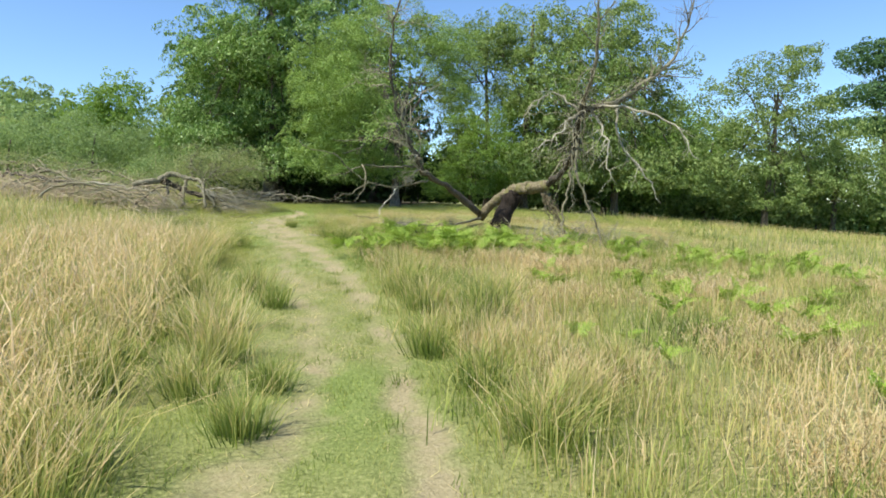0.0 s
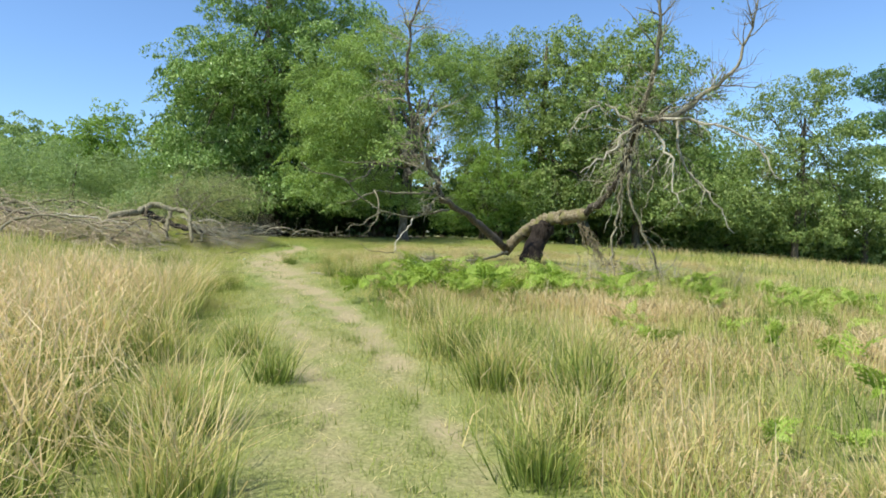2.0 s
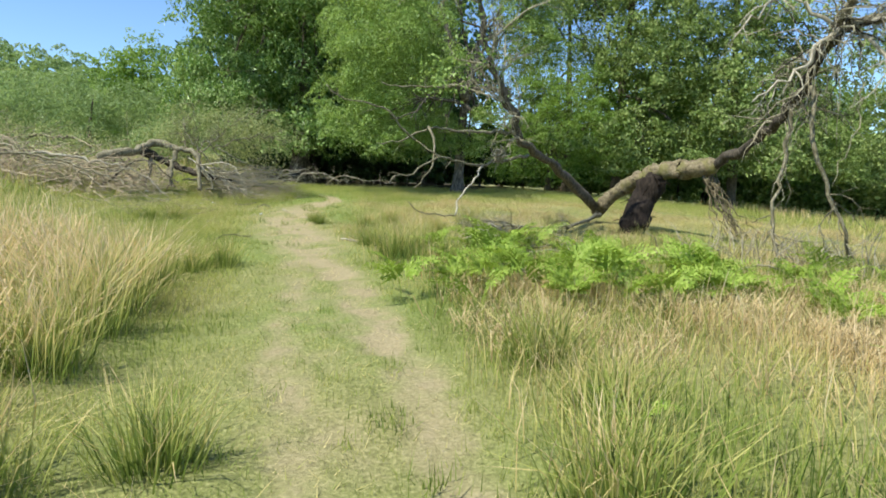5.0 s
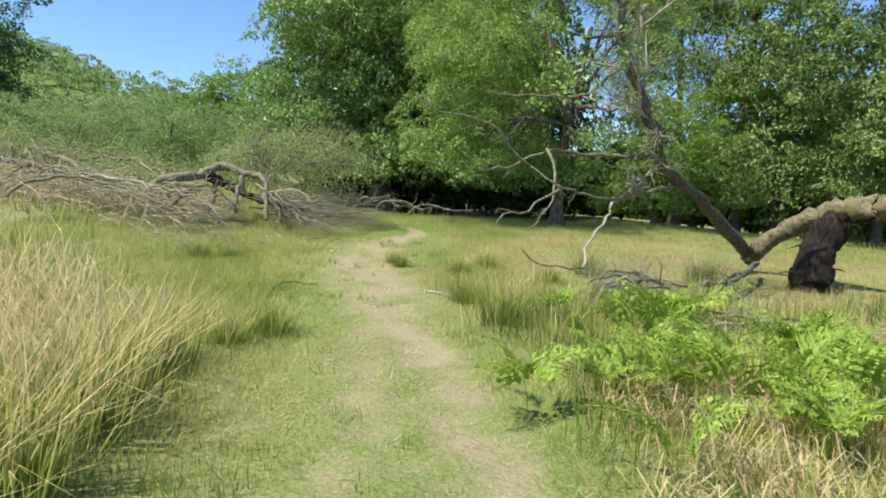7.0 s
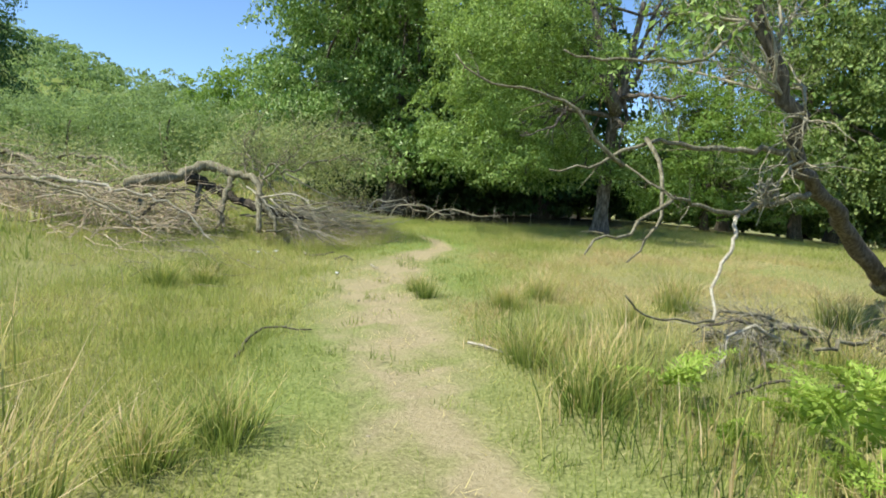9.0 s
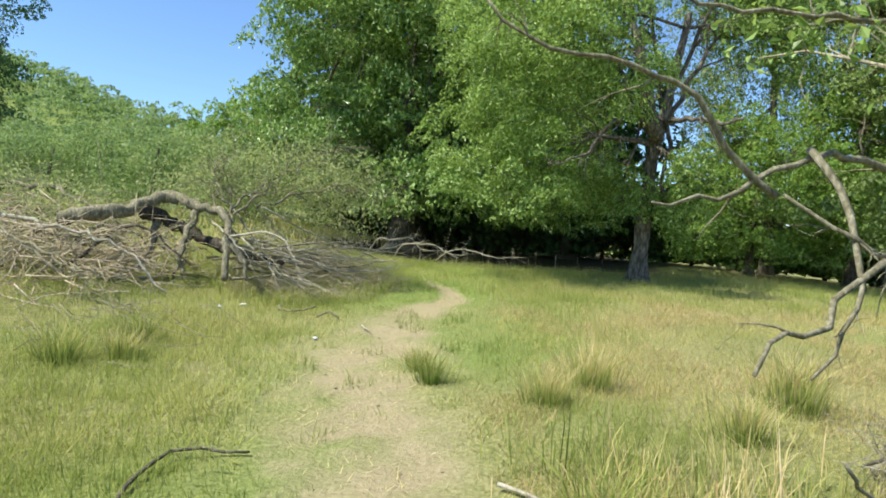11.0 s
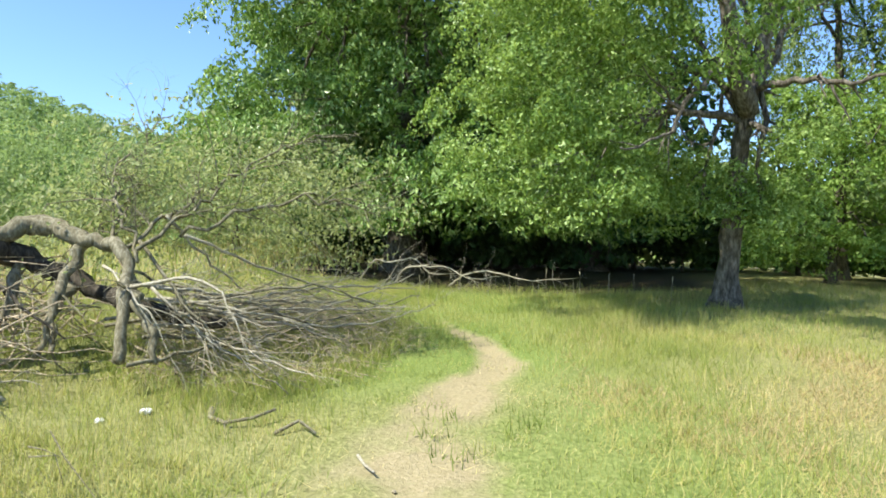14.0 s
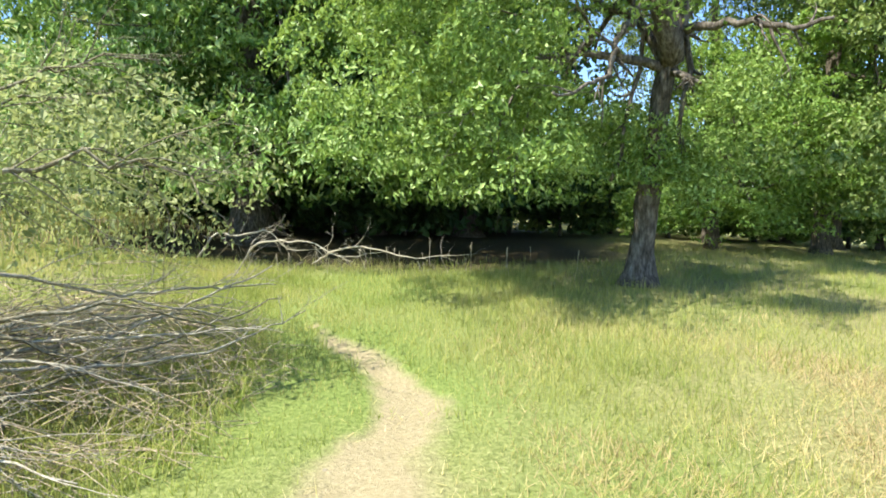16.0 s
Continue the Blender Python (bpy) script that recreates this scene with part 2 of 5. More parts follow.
# ---- mesh builders ----
def mesh_of(name, verts, polys, mat, attrs=None, smooth=False):
    """A mesh from arrays: polys is a list of index arrays, one for each face size."""
    me = bpy.data.meshes.new(name)
    verts = np.asarray(verts, np.float32).reshape(-1, 3)
    me.vertices.add(len(verts))
    me.vertices.foreach_set("co", verts.ravel())
    polys = [np.asarray(p, np.int32) for p in polys if len(p)]
    sizes = np.concatenate([np.full(len(p), p.shape[1], np.int32) for p in polys])
    loops = np.concatenate([p.ravel() for p in polys])
    me.loops.add(len(loops))
    me.loops.foreach_set("vertex_index", loops)
    me.polygons.add(len(sizes))
    me.polygons.foreach_set("loop_start", np.concatenate([[0], np.cumsum(sizes)[:-1]]).astype(np.int32))
    for key, v in (attrs or {}).items():
        a = me.attributes.new(key, "FLOAT", "POINT")
        a.data.foreach_set("value", np.asarray(v, np.float32).ravel())
    me.update(calc_edges=True)
    me.validate()
    me.polygons.foreach_set("use_smooth", np.full(len(me.polygons), smooth))
    me.materials.append(mat)
    return me


def thing(name, me, label, category, kind="", group="", at=None):
    ob = new(name, me)
    if at is not None:
        ob.matrix_basis = at
    return tagged(ob, label, category, group, kind)


def part(name, me, parent, label=""):
    ob = new(name, me)
    ob.parent = parent
    return tagged(ob, label)


def holder(name, at, label, category, group=""):
    e = new(name)
    e.empty_display_size = 0.2
    e.location = at
    return tagged(e, label, category, group)


def blades(rng, xy, height, width, lean, dry0, dry1, z=None, flat=0.0, plain=False, mess=0.1):
    """Bent tapering blades on the ground. Returns vertices, faces and dryness."""
    n = len(xy)
    az, la = rng.uniform(0, 2 * np.pi, n), np.minimum(np.abs(rng.normal(0, lean, n)), 1.15) + flat
    base = np.c_[xy, (land(xy[:, 0], xy[:, 1]) if z is None else z) - 0.01]
    out = np.c_[np.cos(az), np.sin(az), np.zeros(n)]
    faz = az + np.pi / 2 + rng.normal(0, 0.7, n)
    side = np.c_[np.cos(faz), np.sin(faz), np.zeros(n)] * (np.broadcast_to(width, n) / 2)[:, None]
    h = np.broadcast_to(height, n)
    up = np.array([0, 0, 1.0])
    mid = base + (h * 0.55)[:, None] * (up * np.cos(la * 0.5)[:, None] + out * np.sin(la * 0.5)[:, None])
    tip = mid + (h * 0.5)[:, None] * (up * np.cos(la * 1.4)[:, None] + out * np.sin(la * 1.4)[:, None])
    tip[:, :2] += rng.normal(0, mess, (n, 2)) * h[:, None]
    if plain:  # short turf: one tapering facet a blade
        v = np.stack([base - side, base + side, mid * 0.4 + tip * 0.6], 1)
        d0, d1 = np.broadcast_to(dry0, n), np.broadcast_to(dry1, n)
        return v.reshape(-1, 3), [np.zeros((0, 4), int), np.arange(n)[:, None] * 3 + [0, 1, 2]], np.stack([d0, d0, d1], 1).ravel()
    v = np.stack([base - side, base + side, mid - side * 0.7, mid + side * 0.7, tip], 1)
    i = np.arange(n)[:, None] * 5
    d0, d1 = np.broadcast_to(dry0, n), np.broadcast_to(dry1, n)
    dm = d0 * 0.45 + d1 * 0.55
    return v.reshape(-1, 3), [i + [0, 1, 3, 2], i + [2, 3, 4]], np.stack([d0, d0, dm, dm, d1], 1).ravel()


def scatter(rng, n, x0, x1, y0, y1, keep):
    """n places in a rectangle, thinned by keep(x, y)."""
    xy = np.c_[rng.uniform(x0, x1, n), rng.uniform(y0, y1, n)]
    return xy[rng.uniform(0, 1, n) < keep(xy[:, 0], xy[:, 1])]


def leaf_cloud(rng, lobes, count, size, clump=0.45, fill=0.25, hang=0.0, ragged=0.16, per=26, droop=0.35, slim=0.3, thick=0.6, up=0.35):
    """Leaves in small clumps over the shells of ellipsoid lobes: folded rhombs."""
    lobes = np.array(lobes, float)
    area = (lobes[:, 3] * lobes[:, 4] * lobes[:, 5]) ** (2 / 3)
    n_clumps = max(1, count // per)
    which = rng.choice(len(lobes), n_clumps, p=area / area.sum())
    d = rng.normal(size=(n_clumps, 3))
    d /= np.linalg.norm(d, axis=1)[:, None]
    rad = np.where(rng.uniform(0, 1, n_clumps) < fill, rng.uniform(0.3, 0.8, n_clumps), 1 + rng.normal(0, ragged, n_clumps))
    c = lobes[which, :3] + d * lobes[which, 3:] * rad[:, None]
    k = rng.integers(per // 2, per * 3 // 2, n_clumps)
    own = np.repeat(np.arange(n_clumps), k)
    n = len(own)
    r = clump * rng.uniform(0.55, 1.35, n_clumps)[own]
    e = rng.normal(size=(n, 3)) + d[own] * 0.5 + (0, 0, 0.35)
    e /= np.linalg.norm(e, axis=1)[:, None]
    off = e * np.c_[r, r, r * thick] * rng.uniform(0.55, 1.1, n)[:, None] ** 0.6
    off[:, 2] -= hang * (off[:, 0] ** 2 + off[:, 1] ** 2) / np.maximum(r, 0.05)
    p = c[own] + off
    nrm = e * (1.0 - 0.5 * up) + d[own] * 0.35 + rng.normal(0, 0.55, (n, 3)) + (0, 0, up)
    nrm /= np.linalg.norm(nrm, axis=1)[:, None]
    a = np.cross(nrm, rng.normal(size=(n, 3)))
    a[:, 2] -= droop
    a /= np.linalg.norm(a, axis=1)[:, None] + 1e-9
    b = np.cross(nrm, a)
    s = size * rng.uniform(0.6, 1.35, n)[:, None]
    fold = nrm * s * 0.12
    v = np.stack([p - a * s * 0.5, p + b * s * slim + fold, p + a * s * 0.5 - fold * 0.6, p - b * s * slim + fold], 1)
    i = np.arange(n)[:, None] * 4
    return v.reshape(-1, 3), [i + [0, 1, 2], i + [0, 2, 3]]


def boughs(rng, lobes, n, size=0.52, flat=0.55):
    """Breaks each lobe of a crown into leafy boughs with gaps between them."""
    out = []
    for x, y, z, rx, ry, rz in lobes:
        out.append((x, y, z, rx * 0.5, ry * 0.5, rz * 0.5))
        for k in range(n):
            u = 1 - 1.7 * (k + rng.uniform(0.2, 0.8)) / n
            a = 2.4 * k + rng.uniform(-0.5, 0.5)
            w = math.sqrt(max(0.0, 1 - u * u))
            s = size * rng.uniform(0.75, 1.25)
            out.append((x + 0.75 * rx * w * math.cos(a), y + 0.75 * ry * w * math.sin(a), z + 0.75 * rz * u, rx * s, ry * s, rz * s * flat + 0.1))
    return out


def tubes(paths, sides=5, lumpy=0.0):
    """Tapered tubes round paths of (points, radii): one joined mesh."""
    vs, fs, base = [], [], 0
    ang = np.arange(sides) * 2 * np.pi / sides
    for pts, rad in paths:
        p = np.asarray(pts, float)
        t = np.gradient(p, axis=0)
        t /= np.linalg.norm(t, axis=1)[:, None] + 1e-9
        a = np.empty_like(t)
        side = np.cross(t[0], (1.0, 0, 0) if abs(t[0, 0]) < 0.8 else (0, 1.0, 0))
        for k in range(len(t)):  # carry the frame along, so that the tube does not twist
            side = side - t[k] * side.dot(t[k])
            side = side / (np.linalg.norm(side) + 1e-9)
            a[k] = side
        b = np.cross(t, a)
        r = np.asarray(rad, float)
        ring = p[:, None] + (a[:, None] * np.cos(ang)[None, :, None] + b[:, None] * np.sin(ang)[None, :, None]) * r[:, None, None]
        if lumpy:
            for ii in range(len(p)):
                for jj in range(sides):
                    q = Vector(ring[ii, jj])
                    ring[ii, jj] += (ring[ii, jj] - p[ii]) * lumpy * (noise.noise(q * 5) + 0.6 * noise.noise(q * 14))
        vs.append(ring.reshape(-1, 3))
        m = len(p)
        i, j = np.meshgrid(np.arange(m - 1), np.arange(sides), indexing="ij")
        q = np.stack([i * sides + j, i * sides + (j + 1) % sides, (i + 1) * sides + (j + 1) % sides, (i + 1) * sides + j], -1)
        fs.append(q.reshape(-1, 4) + base)
        base += m * sides
        # end caps as fans of quads collapse to the ring itself; a tip point closes the end
        vs.append(np.array([p[-1] + t[-1] * r[-1] * 0.6, p[0] - t[0] * r[0] * 0.2]))
        k = np.arange(sides)
        e0 = base - sides
        fs.append(np.stack([e0 + k, e0 + (k + 1) % sides, np.full(sides, base), np.full(sides, base)], -1))
        s0 = base - m * sides
        fs.append(np.stack([s0 + (k + 1) % sides, s0 + k, np.full(sides, base + 1), np.full(sides, base + 1)], -1))
        base += 2
    f = np.concatenate(fs)
    tri = f[:, 2] == f[:, 3]
    return np.concatenate(vs), [f[~tri], f[tri][:, :3]]


def smooth_path(points, r0, r1, step=0.12, wob=0.0, rng=None, power=1.0):
    """A rounded path through a few points with a radius that tapers."""
    p = np.array(points, float)
    if len(p) > 2:
        for _ in range(2):
            q = [p[0]]
            for a, b in zip(p[:-1], p[1:]):
                q += [a * 0.75 + b * 0.25, a * 0.25 + b * 0.75]
            p = np.array(q + [p[-1]])
    s = np.concatenate([[0], np.cumsum(np.linalg.norm(np.diff(p, axis=0), axis=1))])
    n = int(np.clip(s[-1] / step, 3, 40))
    u = np.linspace(0, s[-1], n)
    p = np.stack([np.interp(u, s, p[:, k]) for k in range(3)], 1)
    if rng is not None and wob:
        p[1:-1] += rng.normal(0, wob, (n - 2, 3))
    rad = r1 + (r0 - r1) * (1 - np.linspace(0, 1, n)) ** power
    if rng is not None:
        rough = np.convolve(rng.uniform(0.8, 1.2, n + 4), np.ones(5) / 5, "valid")
        rad = rad * rough
    return p, rad


def twigs_on(rng, path, count, length, spread_deg, sag, thick, start=0.25, depth=1, up=0.0, kink=0.22, stop=0.999):
    """Side branches along a path, with their own twigs."""
    p, rad = path
    made = []
    for _ in range(count):
        k = int(rng.uniform(start, stop) * (len(p) - 1))
        t = p[min(k + 1, len(p) - 1)] - p[max(k - 1, 0)]
        t = t / (np.linalg.norm(t) + 1e-9)
        side = rng.normal(size=3)
        side -= t * side.dot(t)
        side /= np.linalg.norm(side) + 1e-9
        a = radians(spread_deg) * rng.uniform(0.6, 1.3)
        d = t * math.cos(a) + side * math.sin(a) + np.array([0, 0, up])
        ln = length * rng.uniform(0.4, 1.3)
        n = 6
        pts, q = [p[k]], p[k].copy()
        for i in range(n - 1):
            d = d + rng.normal(0, kink, 3) - np.array([0, 0, sag])
            d /= np.linalg.norm(d)
            q = q + d * ln / (n - 1)
            pts.append(q.copy())
        r0 = min(rad[k] * 0.6, thick)
        path2 = (np.array(pts), np.linspace(r0, r0 * 0.25, n))
        made.append(path2)
        if depth > 1:
            made += twigs_on(rng, path2, max(2, count // 3), length * 0.5, spread_deg, sag, thick * 0.5, 0.2, depth - 1, up, kink)
    return made


def above_ground(v, clear=0.01):
    v = np.array(v)
    g = land(v[:, 0], v[:, 1]) + clear
    v[:, 2] = np.maximum(v[:, 2], g)
    return v


# ---- ground and footpath ----
def graded(edges):
    """Grid lines from (start, end, step) stretches."""
    return np.unique(np.concatenate([np.arange(a, b, s) for a, b, s in edges] + [[edges[-1][1]]]).round(3))


def build_ground():
    xs = graded(((-600, -100, 50), (-100, -30, 5), (-30, -12, 0.8), (-12, -7, 0.28), (-7, 2, 0.11), (2, 8, 0.28), (8, 30, 0.8), (30, 100, 5), (100, 600, 50)))
    ys = graded(((-300, -50, 50), (-50, -6, 4), (-6, 1, 0.3), (1, 25, 0.125), (25, 36, 0.4), (36, 100, 4), (100, 900, 50)))
    x, y = np.meshgrid(xs, ys, indexing="ij")
    z = land(x, y)
    b = bareness(x, y)
    z = z - 0.03 * b + (0.012 + 0.03 * np.clip(1 - np.abs(x - path_x(y)) / 2.5, 0, 1) * np.clip((22 - y) / 3, 0, 1)) * (hum(x, y, 0.2, 3) - 0.5)
    d = x - path_x(y)
    dry = np.clip(0.15 + 0.75 * hum(x, y, 1.6, 1) + 0.35 * np.clip(np.abs(d) - 1.2, 0, 1) - 0.5 * np.clip((y - 17) / 5, 0, 1) * np.clip((3 - np.abs(d)) / 3, 0, 1), 0, 1)
    # litter mask, which also carries the painted shade left of the oak
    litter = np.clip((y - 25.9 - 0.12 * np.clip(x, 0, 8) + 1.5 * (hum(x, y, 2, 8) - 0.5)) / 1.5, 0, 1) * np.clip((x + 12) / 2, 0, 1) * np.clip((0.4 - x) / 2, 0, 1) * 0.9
    dry = np.where((x < -24) & (y > 34), dry * 0.15, dry)
    n, m = x.shape
    i, j = np.meshgrid(np.arange(n - 1), np.arange(m - 1), indexing="ij")
    q = np.stack([i * m + j, (i + 1) * m + j, (i + 1) * m + j + 1, i * m + j + 1], -1).reshape(-1, 4)
    v = np.stack([x, y, z], -1).reshape(-1, 3)
    fb = b.ravel()[q].mean(1)
    on_path = (fb > 0.42) & (v[q[:, 0], 1] > -5.5) & (v[q[:, 0], 1] < 24.5)
    for name, mask, label, cat in (("ground", ~on_path, "sloping rough meadow with thatch and green turf", "ground"), ("footpath", on_path, "trodden footpath of pale dry earth through grass", "path")):
        idx, inv = np.unique(q[mask], return_inverse=True)
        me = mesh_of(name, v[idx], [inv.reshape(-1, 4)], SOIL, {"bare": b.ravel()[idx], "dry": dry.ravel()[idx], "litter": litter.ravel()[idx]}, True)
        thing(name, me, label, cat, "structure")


build_ground()


# ---- trees ----
def build_tree(name, base, trunk_pts, trunk_r, lobes, leaves, size, leaf_mat, bark, label, clump=0.45, seed=1, hang=0.0, ragged=0.16, fill=0.25, limbs=True, per=26, group="", top_r=0.35, skirt=0.0, split=0, droop=0.35, slim=0.3, thick=0.6, up=0.35, bough=0.52):
    """A tree: a tapered trunk with limbs to its lobes, and a crown of leaves."""
    rng = np.random.default_rng(seed)
    z0 = float(land(base[0], base[1]))
    at = np.array([base[0], base[1], z0])
    tree = holder(name, at, label, "tree", group)
    paths = []
    pts = [at + (0, 0, -0.1)] + [np.array(p, float) for p in trunk_pts]
    p, r = smooth_path(pts, trunk_r, trunk_r * top_r, 0.25, 0.01, rng)
    r[0] *= 1.9
    r[1] *= 1.35
    r[2] *= 1.1
    paths.append((p - at, r))
    trunk = mesh_of("trunk", *tubes(paths, 14, 0.2), bark, smooth=True)
    part("trunk", trunk, tree)
    if limbs:
        for lb in lobes:
            k = int(np.clip(rng.uniform(0.45, 1) * (len(p) - 1), 1, len(p) - 1))
            c = np.array(lb[:3]) + rng.normal(0, 0.2, 3)
            m = p[k] * 0.5 + c * 0.5 + (0, 0, 0.15 * np.linalg.norm(c - p[k]))
            limb = smooth_path([p[k], m, c], max(r[k] * 0.55, 0.03), 0.02, 0.3, 0.03, rng)
            sub = twigs_on(rng, limb, 7, 0.8 * max(lb[3:]), 50, 0.02, 0.03, 0.3, 2)
            allp = [limb] + sub
            part("limb", mesh_of("limb", *tubes([(q - at, w) for q, w in allp], 5), bark, smooth=True), tree)
    v, f = leaf_cloud(rng, boughs(rng, lobes, split, bough) if split else lobes, leaves, size, clump, fill, hang, ragged, per, droop, slim, thick, up)
    ok = v.reshape(-1, 4, 3)
    low = ok[:, :, 2].min(1) < land(ok[:, 0, 0], ok[:, 0, 1]) + np.maximum(0.05, skirt * (0.75 + 0.5 * hum(ok[:, 0, 0], ok[:, 0, 1], 0.8, 5)))
    ok = ok[~low]
    i = np.arange(len(ok))[:, None] * 4
    part("crown", mesh_of("crown", ok.reshape(-1, 3) - at, [i + [0, 1, 2], i + [0, 2, 3]], leaf_mat), tree)
    return tree


# the oak by the path, with low boughs that reach over the grass
oak = build_tree("oak_tree", (-1.64, 25.25), [(-1.6, 25.15, 2.1), (-1.54, 25.0, 3.0), (-1.48, 24.9, 3.8), (-1.3, 24.8, 4.6), (-1.0, 24.8, 6.2)], 0.175,
                 [(-3.9, 24.3, 3.6, 1.4, 1.7, 1.35), (-3.2, 23.8, 5.4, 1.7, 1.8, 1.5), (-4.4, 26.0, 5.4, 1.0, 1.4, 1.2), (-1.9, 25.8, 8.0, 2.0, 1.6, 1.3), (0.2, 25.5, 7.6, 1.2, 1.3, 1.2),
                  (-3.6, 25.4, 7.0, 1.8, 1.9, 1.5), (0.9, 25.3, 5.6, 0.6, 0.8, 0.6), (-3.0, 25.6, 3.0, 1.2, 1.3, 0.8), (-1.35, 24.95, 3.0, 0.3, 0.3, 0.5), (-0.9, 24.5, 3.6, 0.35, 0.3, 0.3), (-1.15, 24.75, 2.6, 0.45, 0.35, 0.45), (-2.0, 24.8, 2.9, 0.4, 0.4, 0.4), (0.5, 25.8, 6.4, 0.9, 0.9, 0.7)],
                 126000, 0.064, OAK_LEAF, OAK_BARK, "tall oak with grey fissured trunk and olive-green crown over grass", 0.36, 11, 0.55, 0.08, 0.08, per=130, skirt=1.0, split=11, droop=0.6, slim=0.28, thick=0.45, up=0.6, bough=0.46)
fork = smooth_path([(-1.45, 24.85, 3.9), (-1.7, 24.5, 4.5), (-1.85, 24.2, 5.3), (-2.2, 24.3, 6.4)], 0.16, 0.05, 0.2, 0.01, np.random.default_rng(3))
bough = smooth_path([(-1.34, 24.7, 4.2), (-0.9, 24.3, 4.22), (-0.56, 24.0, 4.05), (-0.2, 23.8, 4.1)], 0.06, 0.02, 0.1, 0.015, np.random.default_rng(4))
bare_bough = smooth_path([(-1.8, 24.6, 4.6), (-2.4, 23.6, 3.9), (-2.75, 22.9, 3.3), (-3.3, 22.5, 3.15)], 0.05, 0.012, 0.1, 0.03, np.random.default_rng(5))
for nm, pth in (("fork", fork), ("bough", bough), ("bough", bare_bough)):
    rg = np.random.default_rng(8)
    pp = [pth] + twigs_on(rg, pth, 6, 0.6, 45, 0.08, 0.02, 0.4, 2)
    part(nm, mesh_of(nm, *tubes([(q - np.array(oak.location), w) for q, w in pp], 6), OAK_BARK, smooth=True), oak)

build_tree("chestnut_tree", (-7.8, 30.2), [(-7.8, 30.4, 4), (-7.6, 30.3, 8), (-7.5, 30.2, 12)], 0.36,
           [(-7.6, 30, 11.8, 3.2, 3.0, 2.6), (-9.9, 29.6, 8.0, 2.2, 2.6, 2.3), (-10.2, 29.4, 4.7, 1.9, 2.4, 2.0), (-7.2, 28.4, 8.2, 2.4, 2.2, 2.2), (-4.6, 29.5, 9.5, 2.2, 2.4, 2.6),
            (-6.3, 28.0, 3.3, 2.1, 1.6, 1.0), (-9.2, 28.2, 3.6, 1.3, 1.5, 1.3), (-4.0, 29.4, 5.2, 2.0, 2.0, 2.2), (-3.4, 28.2, 3.1, 1.9, 1.5, 0.9), (-7.3, 28.3, 5.6, 1.6, 1.1, 1.5)],
           128000, 0.13, BIG_LEAF, BARK, "large dense chestnut with dark green drooping leaves behind meadow", 0.5, 21, 0.7, 0.09, 0.05, per=100, skirt=0.8, split=15, droop=0.8, slim=0.24, thick=0.28, up=0.75, bough=0.42)

build_tree("birch_tree", (4.2, 30.8), [(4.2, 30.8, 3.5), (4.4, 30.7, 7), (4.5, 30.6, 9.8)], 0.18,
           [(3.0, 31.0, 8.6, 1.0, 1.3, 1.1), (4.8, 30.4, 8.8, 1.9, 2.0, 1.9), (4.0, 30.2, 6.6, 1.3, 1.7, 1.7), (5.9, 29.6, 5.8, 1.9, 1.8, 2.3), (6.4, 30.4, 8.4, 1.5, 1.6, 1.6), (4.4, 29.4, 3.0, 2.1, 1.6, 1.4), (6.8, 29.4, 3.2, 1.5, 1.3, 1.3)],
           40000, 0.12, MID_LEAF, BARK, "slender broadleaf tree with soft olive crown at wood edge", 0.42, 31, 0.6, 0.12, 0.1, per=60, split=9, droop=0.7, thick=0.5, up=0.5, bough=0.46)
build_tree("birch_tree", (8.6, 31), [(8.6, 31, 3.5), (8.3, 30.8, 7), (8.2, 30.6, 9.5)], 0.2,
           [(7.9, 30.4, 9.2, 1.9, 2.0, 1.7), (9.9, 30.6, 8.0, 1.9, 1.9, 1.8), (10.9, 30.6, 5.8, 1.7, 1.9, 1.8), (8.6, 29.8, 6.4, 1.9, 1.8, 1.7), (7.6, 29.6, 4.6, 1.9, 1.8, 1.8), (9.2, 29.4, 3.0, 2.2, 1.6, 1.4), (11.4, 29.8, 2.9, 1.7, 1.5, 1.5)],
           42000, 0.12, MID_LEAF, BARK, "slender broadleaf tree with feathery crown at wood edge", 0.42, 32, 0.6, 0.12, 0.1, per=60, split=9, droop=0.7, thick=0.5, up=0.5, bough=0.46)
build_tree("hawthorn_tree", (16.75, 32.5), [(16.7, 32.5, 1.0), (17.0, 32.5, 3.5), (17.2, 32.6, 7.0)], 0.16,
           [(15.2, 32.4, 4.6, 1.5, 1.6, 1.6), (17.2, 32.5, 7.6, 1.4, 1.5, 1.6), (18.9, 32.8, 5.4, 1.6, 1.7, 2.0), (16.6, 32.0, 3.0, 1.8, 1.5, 1.2), (18.8, 33, 8.6, 0.9, 1.0, 1.0), (15.4, 33, 7.4, 1.0, 1.0, 1.3), (17.0, 32.2, 5.4, 1.6, 1.5, 1.5), (14.2, 32.2, 2.4, 1.5, 1.3, 1.5), (19.0, 32.2, 2.6, 1.7, 1.4, 1.5), (16.6, 31.8, 1.5, 1.6, 1.2, 0.8)],
           30000, 0.12, MID_LEAF, BARK, "open-crowned hawthorn with sparse leaves standing in meadow", 0.4, 41, 0.2, 0.2, 0.2, per=40, split=7)
build_tree("hawthorn_tree", (21.5, 34.5), [(21.5, 34.5, 1.5), (21.7, 34.5, 4.0)], 0.17,
           [(21.2, 34.2, 3.0, 2.0, 1.8, 2.0), (23.2, 34.5, 3.4, 2.0, 1.8, 2.2)], 14000, 0.13, MID_LEAF, BARK, "bushy green hawthorn with low crown at field edge", 0.5, 42, 0.1, 0.22)
